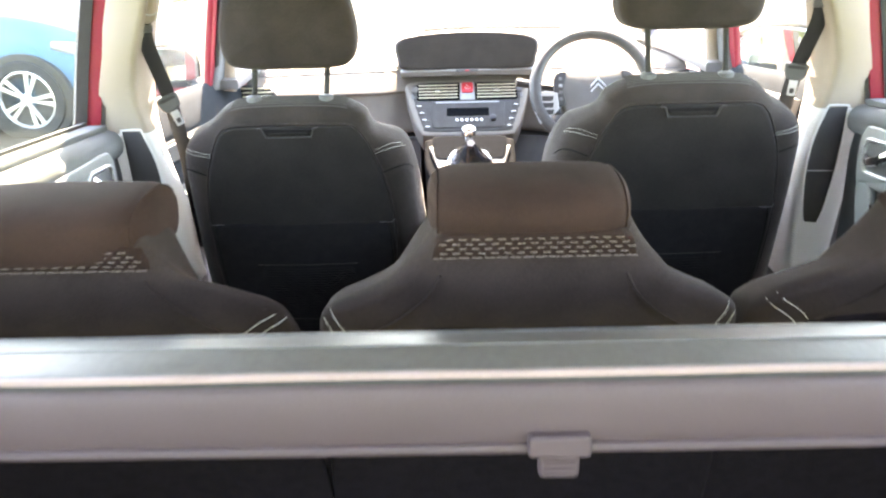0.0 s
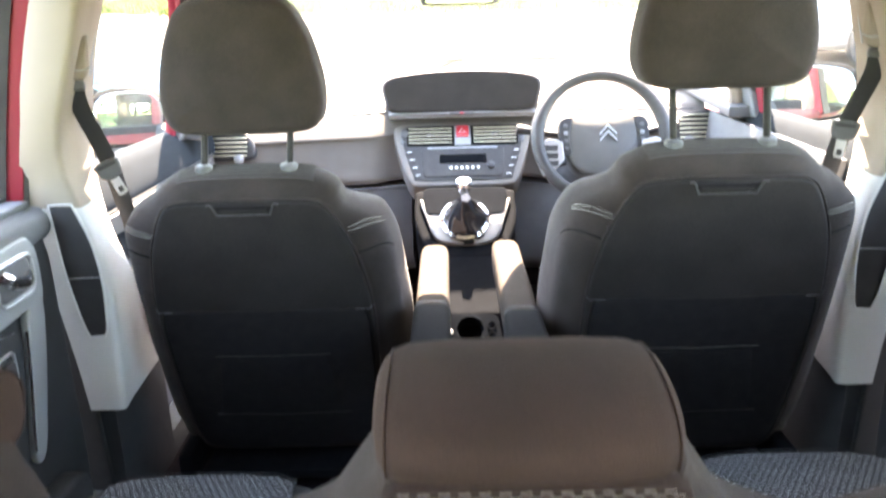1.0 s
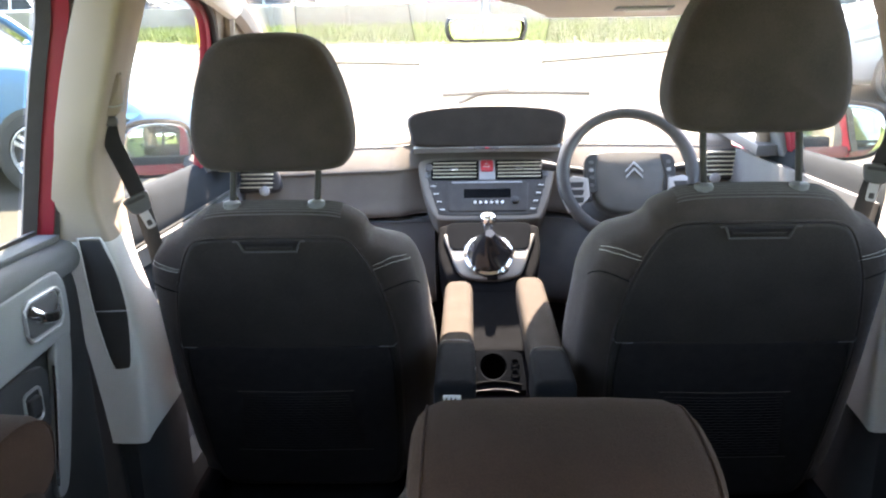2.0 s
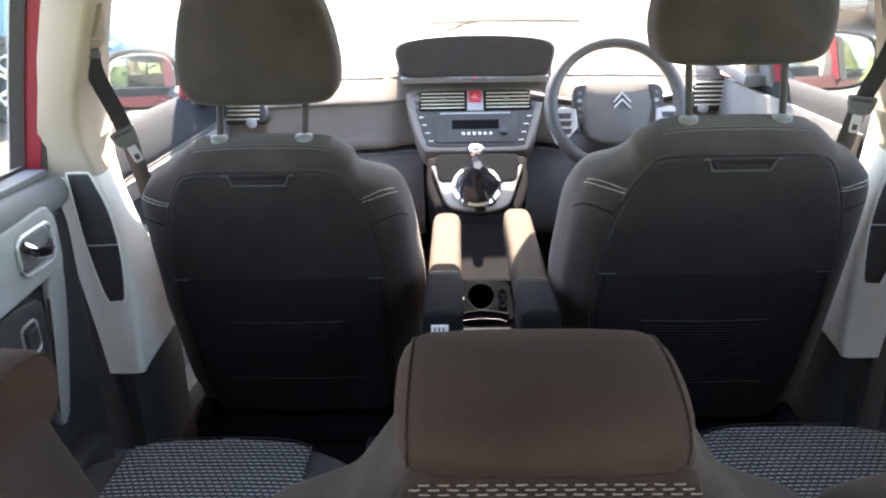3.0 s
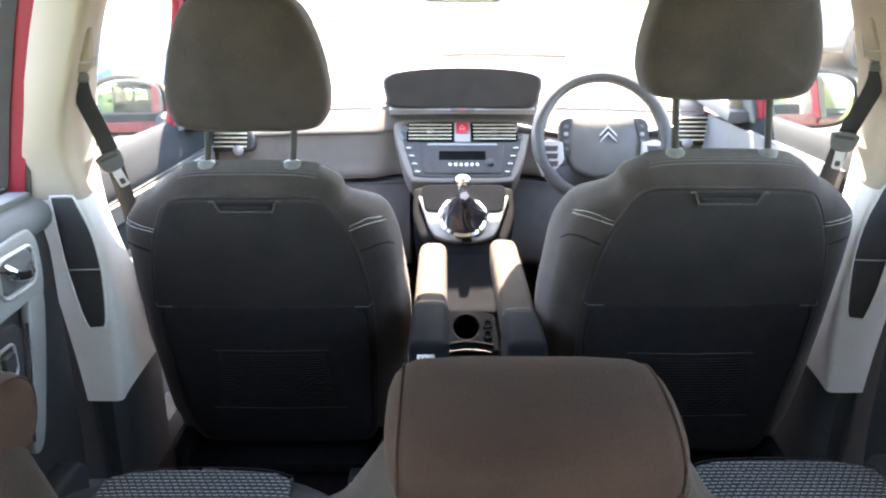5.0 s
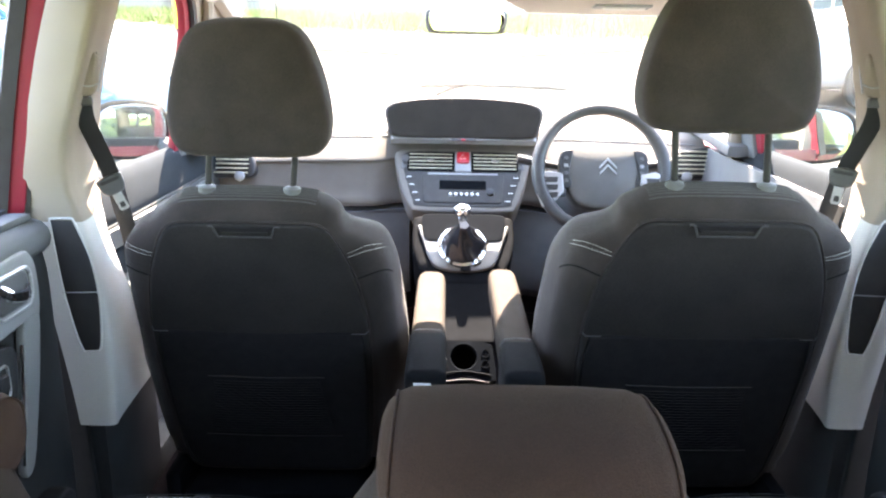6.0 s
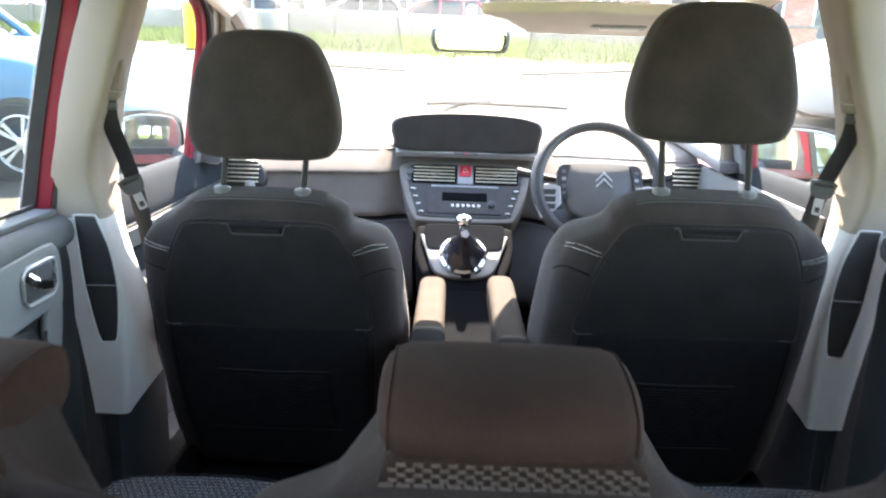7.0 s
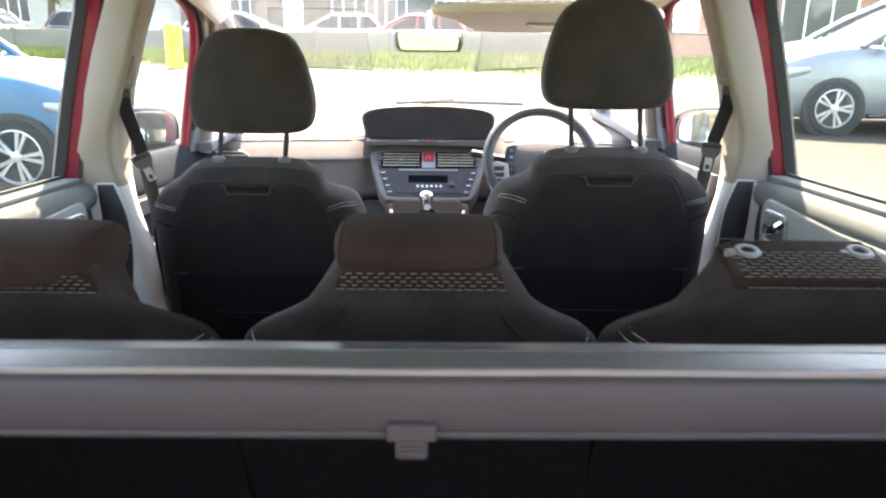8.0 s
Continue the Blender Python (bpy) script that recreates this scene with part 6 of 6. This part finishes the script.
SILVERW = paint("silver_white_paint", (0.215, 0.228, 0.248), 0.3)
BLUE = paint("blue_paint", (0.045, 0.13, 0.22), 0.0, 0.5, 0.15)
parked_car("silver_people_carrier", 6.32, 10.15, -2.0, SILVERW, (4.45, 0.90, 1.05, 1.64, 1.06), "pale silver people carrier parked nose-in beside the car")
parked_car("blue_hatchback", -4.78, 7.32, 178.0, BLUE, (4.1, 0.87, 1.04, 1.56, 1.02), "blue hatchback parked on the asphalt", z=-0.17, cab=0.13)
for nm, x, y, t, c, lab in (("red_saloon", -0.9, 28.6, 4, paint("dark_red_paint", (0.25, 0.02, 0.03)), "dark red car parked behind the low wall"),
                            ("green_hatchback", -7.0, 29.0, 183, paint("grey_green_paint", (0.20, 0.24, 0.22), 0.3), "grey-green car parked behind the low wall"),
                            ("white_hatchback", -4.2, 33.5, 3, paint("white_paint", (0.75, 0.75, 0.75)), "white car parked by the houses"),
                            ("silver_saloon", 6.0, 28.8, 182, SILVERW, "silver car parked behind the low wall"),
                            ("white_estate", -17.5, 29.4, 2, paint("white_paint_two", (0.7, 0.71, 0.72)), "white car parked behind the low wall"),
                            ("black_hatchback", -12.6, 30.5, 181, paint("black_paint", (0.02, 0.02, 0.024)), "black car parked behind the low wall"),
                            ("silver_estate", -22.5, 30.0, 0, SILVERW, "silver car parked behind the low wall")):
    parked_car(nm, x, y, t, c, (4.2, 0.86, 0.93, 1.46, 0.90), lab, "cars behind the wall")


def house(name, x, y, turn, w, d, h, wall_mat, openings, label):
    """A house whose front looks towards its own -y, with real openings filled by framed panes."""
    hs = outdoors(name, x, y, 0, turn, label, "house", "houses")
    # front wall made of piers and panels round the openings
    xs = sorted({0.0, w} | {o[0] for o in openings} | {o[0] + o[2] for o in openings})
    front = bmesh.new()
    for a, b in zip(xs, xs[1:]):
        holes = sorted((o[1], o[1] + o[3]) for o in openings if o[0] <= a + 1e-6 and o[0] + o[2] >= b - 1e-6)
        z = 0.0
        for lo, hi in holes + [(h, h)]:
            if lo > z + 1e-4:
                rbox((a, 0, z), (b, 0.25, lo), 0, 1, front)
            z = hi
    part("front_wall", front, wall_mat, hs)
    part("side_wall", rbox((-0.001, 0.25, 0), (0.25, d, h), 0), wall_mat, hs)
    part("side_wall", rbox((w - 0.25, 0.25, 0), (w + 0.001, d, h), 0), wall_mat, hs)
    part("back_wall", rbox((0.25, d - 0.25, 0), (w - 0.25, d, h), 0), wall_mat, hs)
    part("roof", loft([[Vector((xx, yy, zz)) for yy, zz in ((-0.4, h), (-0.4, h + 0.12), (d / 2, h + 2.6), (d + 0.4, h + 0.12), (d + 0.4, h))] for xx in (-0.3, w + 0.3)]), ROOF_TILE, hs)
    for ox, oz, ow, oh, kind in openings:
        win = part("door" if kind == "door" else "window", rbox((ox + 0.05, 0.10, oz + 0.05), (ox + ow - 0.05, 0.12, oz + oh - 0.05), 0), HOUSE_GLASS if kind != "door" else WHITE, hs)
        fr = bmesh.new()
        for lo, hi in (((ox, 0.05, oz), (ox + ow, 0.14, oz + 0.07)), ((ox, 0.05, oz + oh - 0.07), (ox + ow, 0.14, oz + oh)), ((ox, 0.05, oz + 0.07), (ox + 0.07, 0.14, oz + oh - 0.07)), ((ox + ow - 0.07, 0.05, oz + 0.07), (ox + ow, 0.14, oz + oh - 0.07))):
            rbox(lo, hi, 0.008, 1, fr)
        part("frame", fr, WHITE, win)
        n = 1 if ow < 1.3 else 2
        for k in range(1, n + 1):
            bx = ox + ow * k / (n + 1)
            part("mullion", rbox((bx - 0.03, 0.06, oz + 0.07), (bx + 0.03, 0.13, oz + oh - 0.07), 0.006, 1), WHITE, win)
        part("sill", rbox((ox - 0.06, -0.06, oz - 0.06), (ox + ow + 0.06, 0.10, oz), 0.01, 1), WHITE, hs)
    return hs


house("terraced_house", -12.0, 40.0, 0, 24.0, 8.0, 5.6, RENDER,
      [(1.2, 0.9, 1.6, 1.3, "window"), (4.4, 0.05, 1.0, 2.1, "door"), (6.8, 0.9, 1.8, 1.4, "window"), (9.0, 0.0, 1.6, 2.3, "patio"), (12.0, 0.05, 1.5, 2.2, "patio"), (14.3, 0.9, 1.5, 1.3, "window"), (18.5, 0.9, 1.6, 1.3, "window"), (21.5, 0.05, 1.0, 2.1, "door"),
       (1.2, 3.3, 1.6, 1.3, "window"), (6.8, 3.3, 1.8, 1.3, "window"), (12.0, 3.3, 1.5, 1.3, "window"), (18.5, 3.3, 1.6, 1.3, "window")], "grey-brown rendered terrace with white framed windows")
house("white_house", -38.0, 44.0, 0, 24.0, 8.0, 5.4, mat("cream_render", (0.42, 0.40, 0.36), 0.95, var=0.08, scale=1, bump=0.3, bscale=30),
      [(2.0, 0.9, 1.6, 1.3, "window"), (6.0, 0.05, 1.0, 2.1, "door"), (9.0, 0.9, 1.8, 1.3, "window"), (14.0, 0.9, 1.8, 1.3, "window"), (19.0, 0.9, 1.8, 1.3, "window")], "cream rendered house far behind the cars")
house("brick_house", 9.0, 27.0, -12, 16.0, 8.0, 5.4, BRICK,
      [(0.8, 0.8, 0.9, 1.5, "window"), (2.6, 0.5, 2.4, 1.75, "window"), (7.0, 0.05, 1.0, 2.1, "door"), (9.5, 0.8, 1.8, 1.4, "window"), (2.6, 3.3, 2.0, 1.3, "window"), (9.5, 3.3, 1.8, 1.3, "window")], "red brick house with white framed windows")
pier = outdoors("brick_garden_wall", 6.4, 24.4, 0, -8, "low red brick garden wall", "wall", kind="structure")
part("wall", rbox((0, 0, 0), (4.2, 0.22, 0.95), 0.01), BRICK, pier)
part("coping", rbox((-0.04, -0.04, 0.95), (4.24, 0.26, 1.02), 0.012), CONCRETE, pier)

guard = outdoors("yellow_post", -6.80, 20.6, 0, 0, "pair of yellow painted steel posts standing close together", "post")
for dx, top in ((-0.11, 1.08), (0.12, 1.04)):
    post = part("post", lathe([(0.105, 0.0), (0.105, top), (0.085, top + 0.07), (0.03, top + 0.10)], axes((dx, 0, 0), (1, 0, 0), (0, 1, 0)), 20), YELLOW, guard)
    part("base_flange", lathe([(0.112, 0.0), (0.112, 0.02)], axes((dx, 0, 0), (1, 0, 0), (0, 1, 0)), 20), BLACK, post)
part("crossbar", sweep([(-0.11, 0, 0.86), (0.12, 0, 0.86)], 0.05, 12), YELLOW, guard)
pole = outdoors("street_pole", -9.6, 37.0, 0, 0, "slim grey street lamp pole", "street lamp")
part("pole", sweep([(0, 0, 0), (0, 0, 3), (0, 0, 6.5)], [0.09, 0.075, 0.055], 12), CONCRETE, pole)
part("arm", sweep([(0, 0, 6.4), (0.2, -0.2, 6.6), (0.8, -0.9, 6.65)], 0.035, 8), CONCRETE, pole)
part("lamp_head", rbox((0.65, -1.25, 6.58), (0.95, -0.75, 6.72), 0.04), GREY, pole)


def tree(x, y, h, seed, label):
    rng = random.Random(seed)
    t = outdoors("tree", x, y, 0, 0, label, "tree", "trees")
    lean = rng.uniform(-0.2, 0.2)
    trunk = sweep([(0, 0, 0), (lean * 0.3, 0, h * 0.25), (lean, 0.1, h * 0.55), (lean, 0.1, h * 0.85)], [0.22, 0.17, 0.11, 0.03], 10)
    for k in range(8):
        a, z = rng.uniform(0, 6.28), h * rng.uniform(0.3, 0.65)
        r = h * rng.uniform(0.15, 0.28)
        sweep([(lean * z / h, 0, z), (math.cos(a) * r * 0.5, math.sin(a) * r * 0.5, z + r * 0.5), (math.cos(a) * r, math.sin(a) * r, z + r * 0.9)], [0.07, 0.045, 0.015], 6, trunk)
    part("trunk", trunk, BARK, t)
    vs, fs = [], []
    clumps = [(rng.gauss(0, h * 0.16), rng.gauss(0, h * 0.16), h * rng.uniform(0.42, 0.98), h * rng.uniform(0.07, 0.13)) for _ in range(26)]
    for cx, cy, cz, cr in clumps:
        for _ in range(150):
            d = Vector((rng.gauss(0, 1), rng.gauss(0, 1), rng.gauss(0, 1))).normalized() * cr * rng.uniform(0.5, 1.1)
            c = Vector((cx, cy, cz)) + d
            u = Vector((rng.gauss(0, 1), rng.gauss(0, 1), rng.gauss(0, 1))).normalized() * rng.uniform(0.06, 0.12)
            v = u.cross(Vector((rng.gauss(0, 1), rng.gauss(0, 1), rng.gauss(0, 1)))).normalized() * rng.uniform(0.035, 0.07)
            i = len(vs)
            vs += [c - u, c + v, c + u, c - v]
            fs.append((i, i + 1, i + 2, i + 3))
    me = bpy.data.meshes.new("crown")
    me.from_pydata([tuple(v) for v in vs], [], fs)
    me.materials.append(LEAF)
    ob = new("crown", me)
    ob.parent = t
    tagged(ob, kind="stuff")
    return t


for i, (x, y, h) in enumerate(((-17.5, 36.5, 5.5), (-26, 37, 6.5), (12.5, 38, 6.0), (20, 33, 6.5), (-9, -13, 7.5), (-4.5, -14.5, 8.5), (-0.5, -13.5, 8.0), (3.5, -15, 8.5), (7.5, -13.5, 7.5), (13, -14, 8.0), (-15, -14, 8.0))):
    tree(x, y, h, 20 + i, "leafy green tree in summer")

# behind the car: a grass bank, seen in the mirrors
bank = outdoors("grass_bank", 0, 0, 0, 0, "sunlit grass bank behind the car", "grass bank", kind="structure")
part("soil", grid_sheet(lambda u, v: (-30 + 60 * u, -5.5 - 12 * v, 0.03 + 2.6 * v ** 1.2), 30, 10, 0.2), EARTH, bank)


def on_bank(rng):
    v = rng.random()
    return (rng.uniform(-14, 14), -5.5 - 12 * v, 0.03 + 2.6 * v ** 1.2)


grass_patch("bank_grass", 16000, on_bank, 0.10, 0.30, "sunlit grass on the bank")
